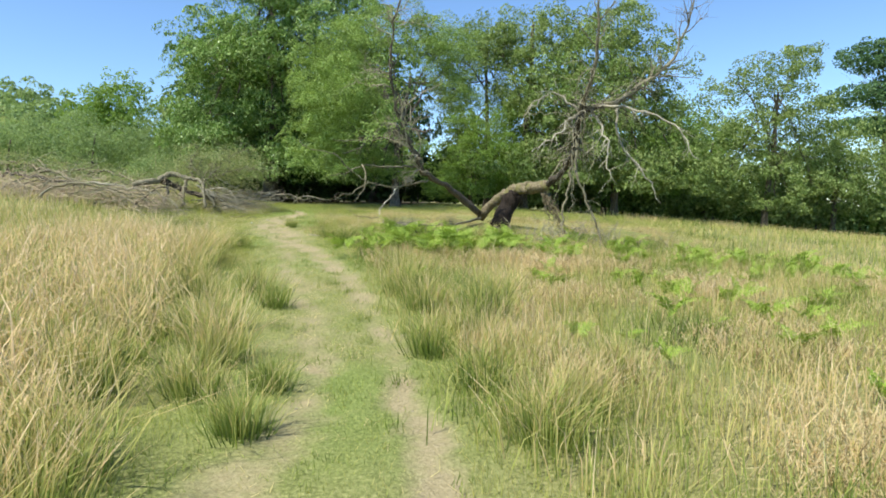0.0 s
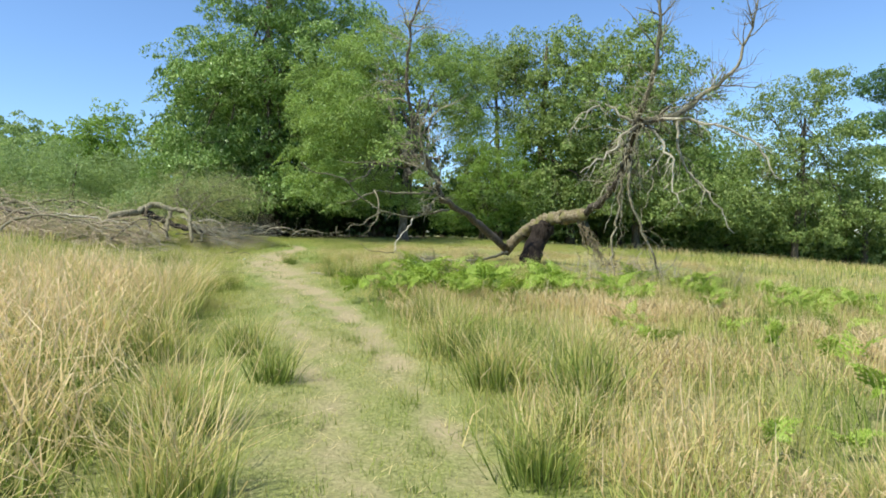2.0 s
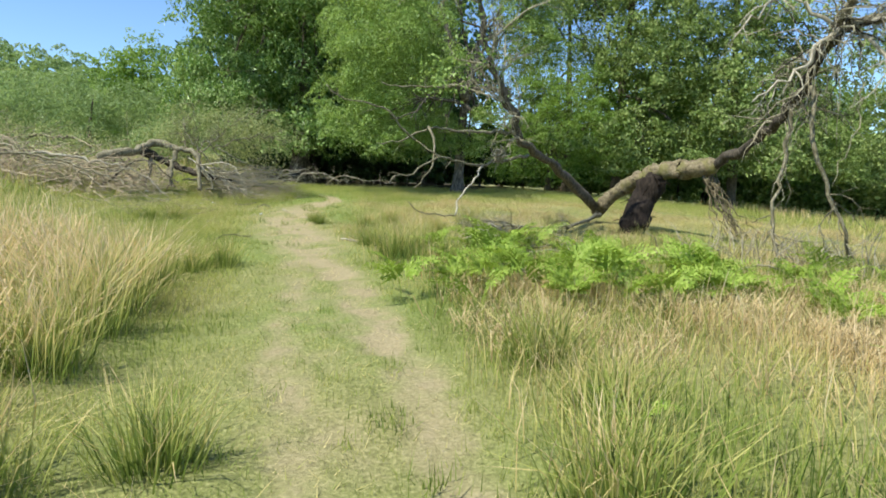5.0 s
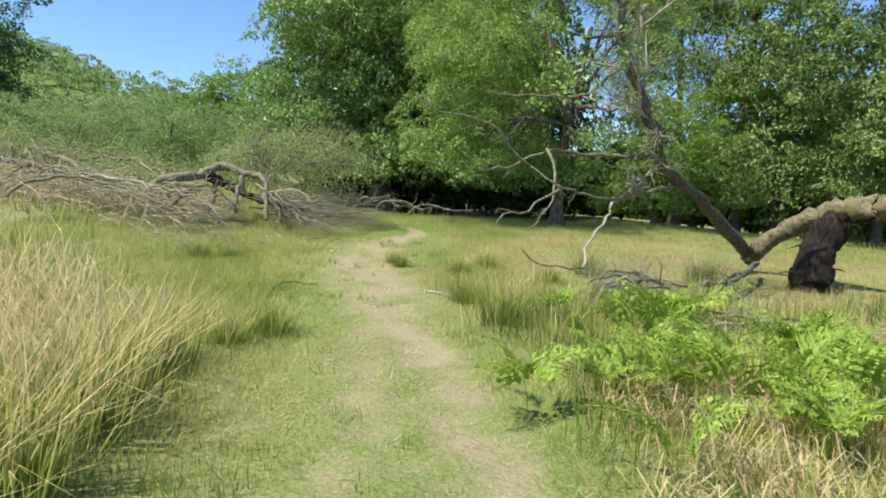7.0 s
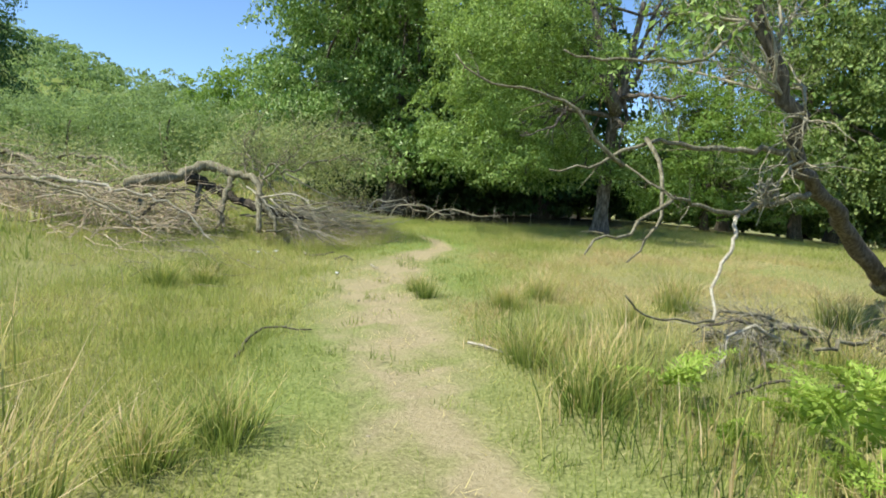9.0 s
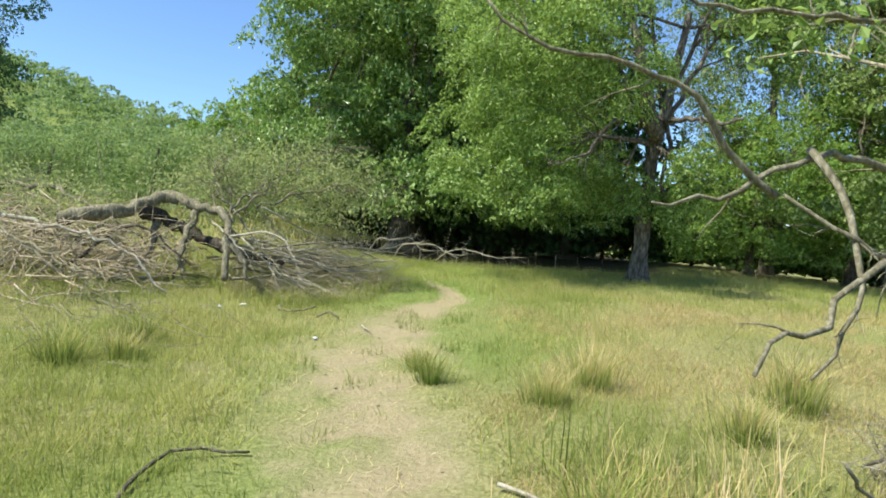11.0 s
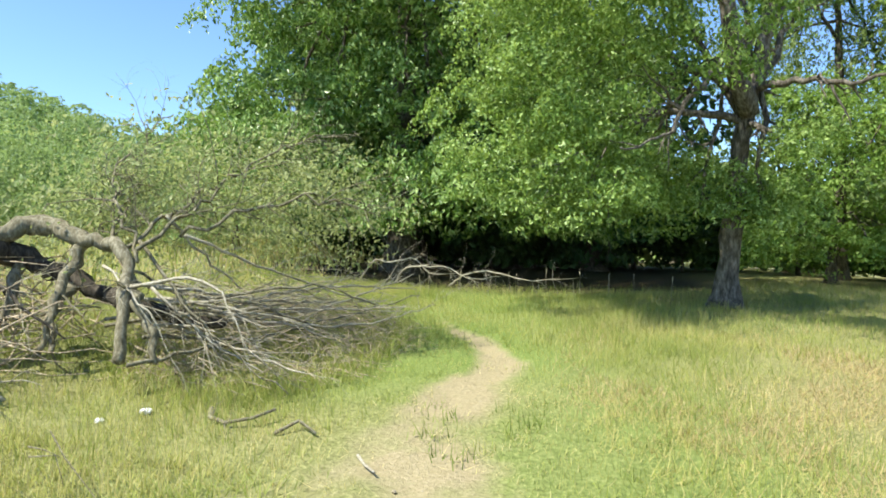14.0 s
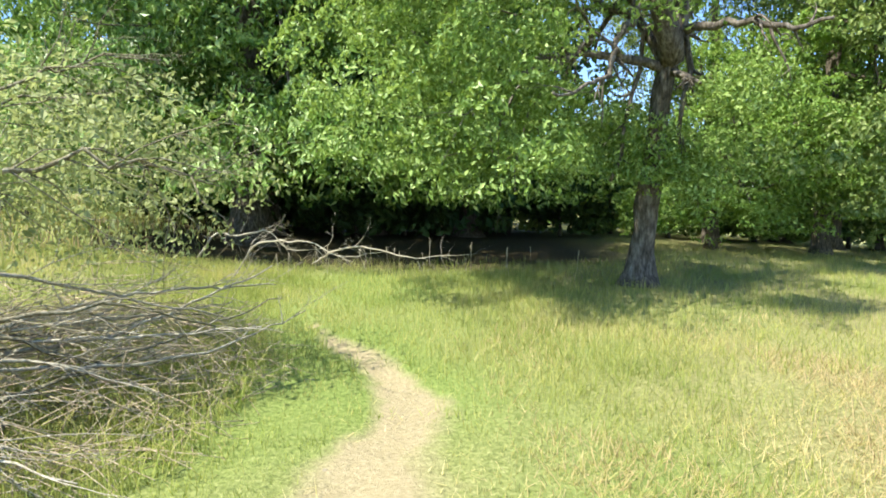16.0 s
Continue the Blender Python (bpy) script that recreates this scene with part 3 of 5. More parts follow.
build_tree("pine_tree", (30, 43), [(30, 43, 4), (30.2, 43, 8), (30.2, 43, 11.5)], 0.3,
           [(29.4, 42.8, 11.0, 2.4, 2.2, 0.9), (28.4, 42.6, 8.4, 2.6, 2.2, 0.6), (31.8, 42.8, 9.2, 2.6, 2.2, 0.7), (28.8, 42.5, 6.4, 2.2, 2.0, 0.5), (31.5, 42.8, 6.4, 2.5, 2.0, 0.6)],
           16000, 0.2, PINE_LEAF, BARK, "dark pine with flat spreading layers of needles", 0.5, 51, 0.0, 0.1, 0.3)
build_tree("hazel_tree", (1.6, 30.4), [(1.6, 30.3, 2.2), (1.7, 30.2, 3.6)], 0.09,
           [(0.3, 29.6, 2.2, 0.9, 0.9, 0.7), (0.9, 29.9, 3.2, 1.0, 1.0, 0.9), (1.9, 29.7, 2.5, 1.2, 1.0, 1.0), (2.2, 29.9, 3.9, 1.2, 1.1, 1.1), (3.2, 29.6, 2.6, 1.2, 1.0, 1.1), (3.6, 29.9, 3.9, 1.0, 1.0, 0.9), (1.5, 30.6, 5.0, 1.0, 1.0, 0.9), (3.2, 30.6, 5.4, 1.1, 1.0, 1.0)], 28000, 0.09, BRIGHT_LEAF, BARK, "young hazel with bright fresh green leaves beside oak", 0.3, 61, 0.45, 0.14, 0.1, per=40, split=8, droop=0.5, thick=0.4, up=0.6, bough=0.46)
build_tree("ash_tree", (6.2, 33.5), [(6.2, 33.4, 3.5), (6.3, 33.2, 5.4)], 0.2,
           [(5.4, 33, 4.0, 1.5, 1.5, 1.3), (6.8, 32.6, 4.6, 1.8, 1.6, 1.6), (6.6, 33, 6.4, 1.7, 1.7, 1.9)], 16000, 0.13, BRIGHT_LEAF, BARK, "leafy green ash tree in sun at wood edge", 0.45, 62, 0.3, split=7, per=40)
build_tree("willow_tree", (2.6, 32.6), [(2.6, 32.5, 3.0), (2.5, 32.4, 6.0), (2.4, 32.3, 9.0)], 0.16,
           [(1.2, 32.2, 8.6, 1.4, 1.4, 1.5), (2.8, 32.2, 9.4, 1.5, 1.4, 1.4), (3.3, 32.2, 6.6, 1.1, 1.3, 1.4), (1.4, 32.0, 4.8, 1.2, 1.2, 1.0), (0.6, 32.2, 6.4, 1.0, 1.2, 1.2), (3.4, 32.2, 4.6, 1.4, 1.2, 1.0)],
           32000, 0.11, MID_LEAF, BARK, "slim willow with thin hanging olive foliage beside the oak", 0.38, 64, 0.7, 0.16, 0.15, per=36, split=7, droop=0.9, slim=0.2)
build_tree("sycamore_tree", (-28.2, 34.5), [(-28.2, 34.5, 7), (-28.1, 34.4, 11)], 0.3,
           [(-28.4, 34.3, 11, 2.3, 2.3, 2.1), (-27.2, 34, 8.2, 1.7, 2.0, 1.8), (-29.4, 34, 7.6, 2.2, 2.2, 2.0), (-28.0, 34, 5.8, 1.9, 1.9, 1.3)], 22000, 0.14, PINE_LEAF, BARK, "tall dark sycamore standing above grey scrub", 0.45, 71, 0.3, split=7, per=40)

# trees added behind; all but the beech are coloured dark to stand for shade
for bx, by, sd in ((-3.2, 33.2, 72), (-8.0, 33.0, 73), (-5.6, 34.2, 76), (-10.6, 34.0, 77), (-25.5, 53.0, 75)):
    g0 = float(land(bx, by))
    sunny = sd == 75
    build_tree("beech_tree" if sunny else "shade_filler_tree", (bx, by), [(bx, by, g0 + 2.4), (bx + 0.2, by, g0 + 5)], 0.22,
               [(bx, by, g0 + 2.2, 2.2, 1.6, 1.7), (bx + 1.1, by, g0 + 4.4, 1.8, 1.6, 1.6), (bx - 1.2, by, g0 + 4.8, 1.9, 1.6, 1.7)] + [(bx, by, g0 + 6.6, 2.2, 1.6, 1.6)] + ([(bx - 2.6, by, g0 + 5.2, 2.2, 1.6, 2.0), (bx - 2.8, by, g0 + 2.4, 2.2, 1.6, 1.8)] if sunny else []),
               15000 if sunny else 11000, 0.22 if sunny else 0.24, BRIGHT_LEAF if sunny else PINE_LEAF, BARK, "bright green beech beside the grey scrub" if sunny else "dense added tree behind, leaves coloured dark to stand for shade", 0.5, sd, 0.3, 0.14, 0.3, False)

# scrub of grey sallow on the rise, one bush at a time
rng = np.random.default_rng(80)
for k in range(13):
    bx, by = -12.5 - 1.35 * k + rng.normal(0, 0.4), 30.5 + 2.4 * (k % 3) + rng.normal(0, 0.5)
    g0 = float(land(bx, by))
    hh = rng.uniform(2.2, 3.2)
    lob = [(bx + rng.normal(0, 0.7), by + rng.normal(0, 0.5), g0 + hh * q, rng.uniform(1.1, 1.7), rng.uniform(1.1, 1.5), rng.uniform(0.9, 1.2)) for q in (0.35, 0.6, 0.85)]
    build_tree("sallow_bush", (bx, by), [(bx, by, g0 + 1.0), (bx + 0.2, by, g0 + hh * 0.8)], 0.08, lob, 6200, 0.1, GREY_LEAF, BARK, "grey-green sallow bush on a grassy rise", 0.32, 800 + k, 0.1, 0.14, 0.25, False, split=5, group="sallow scrub")

# lesser trees that close the wood behind, each with its trunk
for k in range(21):
    bx, by = -13 + 2.6 * k + rng.normal(0, 0.5), 38 + 3.0 * (k % 2) + rng.normal(0, 0.8)
    if k > 16:  # nearer ones that close the gaps to the field
        bx, by = 6.6 + 2.9 * (k - 17), 36.4 + 0.6 * (k % 2)
    g0 = float(land(bx, by))
    hh = rng.uniform(5.0, 6.6) if not -1 < bx < 6 else 3.8
    lob = [(bx + rng.normal(0, 0.8), by + rng.normal(0, 0.6), g0 + hh * q, rng.uniform(1.6, 2.3), 1.6, rng.uniform(1.1, 1.5)) for q in (0.2, 0.5, 0.8)]
    build_tree("wood_tree", (bx, by), [(bx, by, g0 + 2.5), (bx + 0.3, by, g0 + hh * 0.9)], 0.16, lob, 3000, 0.26, BIG_LEAF if k % 2 else MID_LEAF, BARK, "broadleaf tree in the shade of the wood behind", 0.55, 900 + k, 0.2, 0.18, 0.35, False, group="wood behind the meadow")

# undergrowth added deep below the big crowns, its leaf colour painting their shade
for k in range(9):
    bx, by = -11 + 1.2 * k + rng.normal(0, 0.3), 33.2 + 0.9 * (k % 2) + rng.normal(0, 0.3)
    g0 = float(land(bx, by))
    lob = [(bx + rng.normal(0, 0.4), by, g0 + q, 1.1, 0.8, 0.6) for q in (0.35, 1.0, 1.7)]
    build_tree("shade_filler_bush", (bx, by), [(bx, by, g0 + 0.6), (bx, by, g0 + 1.4)], 0.03, lob, 1900, 0.23, SHADE_LEAF, BARK, "added thicket under trees, leaves coloured near black for deep shade", 0.4, 950 + k, 0.1, 0.15, 0.4, False, group="brambles under the trees")
build_tree("rowan_tree", (12.6, 35.5), [(12.6, 35.5, 3.0), (12.8, 35.4, 5.5)], 0.14,
           [(11.8, 35.2, 3.2, 1.8, 1.5, 1.8), (13.6, 35.2, 2.8, 1.8, 1.5, 1.8), (12.6, 35.4, 5.2, 1.7, 1.5, 1.4), (14.6, 36, 4.2, 1.6, 1.5, 1.6)], 15000, 0.15, BRIGHT_LEAF, BARK, "bright green rowan at far edge of meadow", 0.5, 63, 0.15)

# shrubs along the wood's edge further off
for k in range(18):
    bx, by = -11 + 2.3 * k + rng.normal(0, 0.4), 35.2 + rng.normal(0, 0.6)
    g0 = float(land(bx, by))
    lob = [(bx + rng.normal(0, 0.6), by, g0 + q, 1.6, 1.0, 0.8) for q in (0.5, 1.4, 2.2)]
    build_tree("holly_bush", (bx, by), [(bx, by, g0 + 0.8), (bx, by, g0 + 2.0)], 0.05, lob, 2700, 0.23, MID_LEAF if k % 3 else BIG_LEAF, BARK, "dense dark evergreen shrub at the edge of wood", 0.45, 970 + k, 0.2, 0.15, 0.4, False, group="shrubs along the wood")


for k in range(22):
    bx, by = -9 + 2.5 * k + rng.normal(0, 0.3), 43.5 + rng.normal(0, 0.5)
    g0 = float(land(bx, by))
    lob = [(bx + rng.normal(0, 0.4), by, g0 + q, 1.9, 1.0, 0.9) for q in (0.4, 1.6)]
    build_tree("thicket_bush", (bx, by), [(bx, by, g0 + 0.8), (bx, by, g0 + 1.8)], 0.05, lob, 1300, 0.34, MID_LEAF, BARK, "dense green thicket deep in the wood", 0.5, 1000 + k, 0.2, 0.15, 0.4, False, group="thicket behind the wood")


def distant_wood():
    rng = np.random.default_rng(91)
    lob = []
    for _ in range(820):
        x, y = rng.uniform(-85, -19), rng.uniform(36, 90)
        if x > -25 - (y - 46) * 0.12 or (y < 42 and x > -33) or not 0.36 < (-3 - x) / (y - 10) < 1.25:
            continue
        w = rng.uniform(1.4, 2.5)
        lob.append((x, y, float(land(x, y)) + rng.uniform(0.4, 1.9), w, w, w * rng.uniform(0.7, 0.95)))
    v, f = leaf_cloud(rng, lob, 66000, 0.36, 0.65, 0.05, 0.1, 0.08, up=0.6)
    thing("hillside_wood", mesh_of("hillside_wood", v, f, GREY_LEAF), "pale green wood covering the hillside beyond the scrub", "woodland", "stuff")


distant_wood()


# ---- the broken tree beside the path ----
def broken_tree():
    rng = np.random.default_rng(7)
    at = np.array([2.0, 17.3, float(land(2.0, 17.3))])
    tree = holder("broken_tree", at, "broken half-dead tree with mossy bowed trunk and bare pale branches", "tree")

    def add(name, paths, mat, sides, label=""):
        ob = part(name, mesh_of(name, *tubes([(above_ground(q, 0.0) - at, w) for q, w in paths], sides, 0.4 if sides > 7 else 0.0), mat, smooth=True), tree, label)
        if len(paths) > 30:
            ob["kind"] = "stuff"

    stump = smooth_path([(1.66, 17.25, at[2] - 0.15), (1.74, 17.4, 1.0), (1.95, 17.7, 1.4), (2.2, 17.75, 1.68)], 0.2, 0.26, 0.07, 0.02, rng)
    add("stump", [stump] + twigs_on(rng, stump, 16, 0.4, 60, 0.12, 0.02), ROTTEN, 12, "dark rotten hollow stump")
    bow = smooth_path([(1.25, 18.65, 1.0), (1.35, 18.55, 1.2), (1.62, 18.35, 1.5), (1.95, 18.0, 1.75), (2.3, 17.6, 1.87), (2.75, 17.2, 1.92), (3.0, 17.1, 2.0)], 0.12, 0.14, 0.06, 0.018, rng)
    bow[1][len(bow[1]) // 3:-4] *= 1.15
    bow[1][-1] *= 0.5
    add("trunk", [bow], MOSSY, 12, "mossy bowed trunk")
    hang = [smooth_path([(2.85 + rng.normal(0, 0.08), 17.15, 1.9), (3.05 + rng.normal(0, 0.1), 17.05, 1.3), (3.3 + rng.normal(0, 0.18), 16.9, 0.6 + rng.uniform(0, 0.3))], 0.016, 0.005, 0.1, 0.03, rng) for _ in range(18)]
    add("torn_bark", hang, MOSSY, 4, "hanging strips of torn bark")
    limb = smooth_path([(2.95, 17.15, 1.95), (3.15, 16.2, 2.3), (3.18, 14.9, 2.8), (3.07, 13.8, 3.5)], 0.078, 0.07, 0.13, 0.03, rng)
    add("limb", [limb], DARK_BARK, 8, "dark bare limb")
    knot = np.array((3.07, 13.8, 3.5))
    rise = smooth_path([knot, (3.26, 13.2, 4.45), (3.16, 12.9, 5.35), (3.05, 12.8, 6.2)], 0.06, 0.012, 0.2, 0.02, rng)
    add("limb", [rise] + twigs_on(rng, rise, 12, 0.8, 40, -0.05, 0.014, 0.3, 2), DEAD_WOOD, 5)
    high = smooth_path([knot, (3.86, 14.0, 3.66), (4.65, 14.6, 4.2), (5.38, 14.9, 4.75), (5.72, 15.0, 5.5), (5.95, 15.0, 6.4)], 0.075, 0.012, 0.2, 0.02, rng)
    add("limb", [high] + twigs_on(rng, high, 20, 0.9, 40, -0.05, 0.016, 0.3, 2), DEAD_WOOD, 5)
    for pts in ([(3.92, 14.0, 3.6), (3.85, 13.9, 2.85), (4.44, 13.8, 2.25), (4.76, 13.6, 1.5)], [(3.08, 13.8, 3.48), (2.68, 13.6, 3.22), (2.54, 13.5, 2.92), (1.93, 13.3, 2.55)],
                [(3.0, 13.8, 3.5), (2.5, 13.9, 3.9), (2.2, 13.7, 3.75), (1.8, 13.6, 3.3)], [(3.3, 13.9, 3.5), (3.5, 13.3, 2.9), (3.4, 13.0, 2.3), (3.6, 12.9, 1.9)],
                [(3.4, 13.9, 3.55), (4.2, 13.4, 3.5), (4.9, 13.2, 3.1), (5.3, 13.0, 2.4)]):
        b = smooth_path(pts, 0.032, 0.009, 0.12, 0.03, rng)
        add("bare_branch", [b] + twigs_on(rng, b, 9, 0.5, 50, 0.1, 0.01, 0.2, 2), BLEACHED, 4, "bleached bare branch")
    tangle = twigs_on(rng, limb, 21, 0.95, 65, 0.1, 0.013, 0.5, 3, 0.0, 0.42)
    tangle += twigs_on(rng, high, 18, 0.9, 65, 0.1, 0.012, 0.02, 3, 0.0, 0.42, 0.35)
    tangle += twigs_on(rng, rise, 16, 0.8, 65, 0.08, 0.011, 0.02, 2, 0.0, 0.4, 0.4)
    for _ in range(14):
        e = knot + rng.normal(0, 1, 3) * (0.7, 0.5, 0.6) + (-0.1, 0, -0.4)
        m = (knot + e) / 2 + rng.normal(0, 0.3, 3)
        b = smooth_path([knot + rng.normal(0, 0.2, 3), m, e + rng.normal(0, 0.2, 3), e], 0.012, 0.004, 0.1, 0.03, rng)
        tangle += [b] + twigs_on(rng, b, 4, 0.35, 60, 0.1, 0.005, kink=0.4)
    add("twig_tangle", tangle[::2], TWIG, 4, "tangled dead grey twigs")
    add("twig_tangle", tangle[1::2], DARK_BARK, 4, "tangled dark dead twigs")
    hanging = []
    for _ in range(9):
        s = np.array(limb[0][rng.integers(len(limb[0]) // 2, len(limb[0]))])
        b = smooth_path([s, s + rng.normal(0, 0.2, 3) + (0, 0, -0.5), s + rng.normal(0, 0.35, 3) + (0.1, 0, -0.8 - rng.uniform(0, 0.7))], 0.009, 0.003, 0.15, 0.03, rng)
        hanging += [b] + twigs_on(rng, b, 3, 0.3, 50, 0.15, 0.005)
    add("hanging_twig", hanging, TWIG, 4, "dead twigs hanging to the ground")
    for pts in ([(3.1, 14.4, 2.9), (3.0, 14.2, 2.25), (3.31, 14.1, 1.5), (3.6, 14.2, 0.75), (3.8, 14.2, 0.38)], [(3.15, 15.0, 2.7), (3.0, 14.9, 1.6), (2.8, 14.6, 0.9), (2.9, 14.3, 0.42)]):
        b = smooth_path(pts, 0.035, 0.015, 0.15, 0.03, rng)
        add("bare_branch", [b] + twigs_on(rng, b, 12, 0.6, 60, 0.1, 0.01, 0.4, 2), DEAD_WOOD, 5)
    # the limb that leans over towards the path and turns up
    lean = smooth_path([(1.29, 18.6, 1.1), (0.69, 18.0, 1.6), (0.17, 17.3, 1.95), (-0.3, 16.6, 2.2), (-0.49, 16.3, 2.45), (-0.53, 16.2, 2.72), (-0.68, 16.1, 3.0), (-0.98, 16.0, 3.55), (-1.16, 15.8, 4.45), (-1.12, 15.6, 5.5), (-0.8, 15.4, 6.5)],
                       0.105, 0.02, 0.11, 0.024, rng, 1.3)
    add("leaning_limb", [lean], BARK, 10, "dark leaning limb")
    up = twigs_on(rng, lean, 24, 1.1, 55, -0.01, 0.02, 0.42, 3, 0.0, 0.32)
    add("twig_tangle", up, TWIG, 4)
    for pts, r in (([(-0.49, 16.3, 2.4), (-1.27, 15.7, 2.35), (-1.81, 15.4, 2.4), (-2.13, 15.2, 2.17), (-2.5, 15.0, 2.12)], 0.03), ([(-1.81, 15.4, 2.4), (-1.66, 15.2, 2.08), (-1.71, 15.0, 1.76), (-1.95, 14.8, 1.5)], 0.02),
                   ([(-0.25, 16.6, 2.05), (-0.81, 16.1, 1.92), (-1.0, 15.9, 1.84), (-1.4, 15.5, 1.9), (-1.67, 15.1, 1.95), (-1.96, 15.2, 2.18)], 0.032),
                   ([(-1.96, 15.3, 2.18), (-2.19, 15.2, 2.38), (-2.42, 15.1, 2.66), (-2.82, 14.9, 2.67), (-3.06, 14.85, 2.77), (-3.18, 14.85, 2.9)], 0.018),
                   ([(-1.0, 15.95, 3.4), (-1.46, 15.5, 2.95), (-1.63, 15.4, 2.97), (-2.08, 15.2, 2.94), (-2.44, 15.0, 2.96)], 0.02),
                   ([(-1.65, 15.0, 1.93), (-1.88, 14.8, 1.79), (-1.97, 14.7, 1.68), (-2.16, 14.5, 1.67), (-2.24, 14.4, 1.57)], 0.015)):
        b = smooth_path(pts, r, 0.007, 0.1, 0.012, rng)
        add("bare_branch", [b] + twigs_on(rng, b, 1 if r == 0.015 else 4, 0.3, 50, 0.05, 0.006, 0.35, 2), DEAD_WOOD, 5)
    white = smooth_path([(-1.0, 15.9, 1.84), (-1.11, 15.5, 1.63), (-1.32, 15.1, 1.41), (-1.37, 14.8, 1.14)], 0.018, 0.01, 0.08, 0.012, rng)
    add("bare_branch", [white], BLEACHED, 6, "white barkless stick")
    tipb = smooth_path([(-1.37, 14.8, 1.14), (-1.6, 14.65, 1.15), (-1.86, 14.5, 1.18), (-1.98, 14.4, 1.33)], 0.01, 0.006, 0.07, 0.01, rng)
    add("bare_branch", [tipb], DEAD_WOOD, 5)
    low = smooth_path([(1.23, 18.0, 1.04), (0.59, 16.5, 0.95), (-0.16, 15.5, 0.92), (-0.67, 15.0, 0.96)], 0.04, 0.012, 0.12, 0.02, rng)
    add("bare_branch", [low] + twigs_on(rng, low, 8, 0.4, 50, 0.05, 0.01, 0.2, 2), DEAD_WOOD, 5)
    nest = [smooth_path([np.array((-0.74, 16.1, 2.04)) + rng.normal(0, 0.07, 3), np.array((-0.74, 16.1, 2.04)) + rng.normal(0, 0.07, 3)], 0.006, 0.004, 0.05, 0.01, rng) for _ in range(70)]
    add("twig_knot", nest, TWIG, 4, "clotted ball of twigs")
    v, f = leaf_cloud(rng, [(-0.9, 15.9, 4.6, 0.8, 0.8, 1.1), (-1.2, 15.6, 3.2, 0.7, 0.6, 0.6), (3.4, 14.0, 4.3, 1.2, 0.9, 0.9)], 2600, 0.06, 0.35, 0.5, 0.1, 0.3)
    part("leaves", mesh_of("leaves", v - at, f, OAK_LEAF), tree, "few small live leaves")
    # low dead brush dragged on the ground before it
    drag = []
    for _ in range(120):
        c = np.array((rng.normal(3.2, 0.8), rng.normal(14.6, 0.6), 0))
        c[2] = land(c[0], c[1])
        e = c + (rng.normal(0, 0.4), rng.normal(0, 0.3), rng.uniform(0.1, 0.7))
        drag.append(smooth_path([c, (c + e) / 2 + rng.normal(0, 0.1, 3), e], 0.01, 0.004, 0.15, 0.02, rng))
    add("ground_twig", drag, TWIG, 4)


broken_tree()


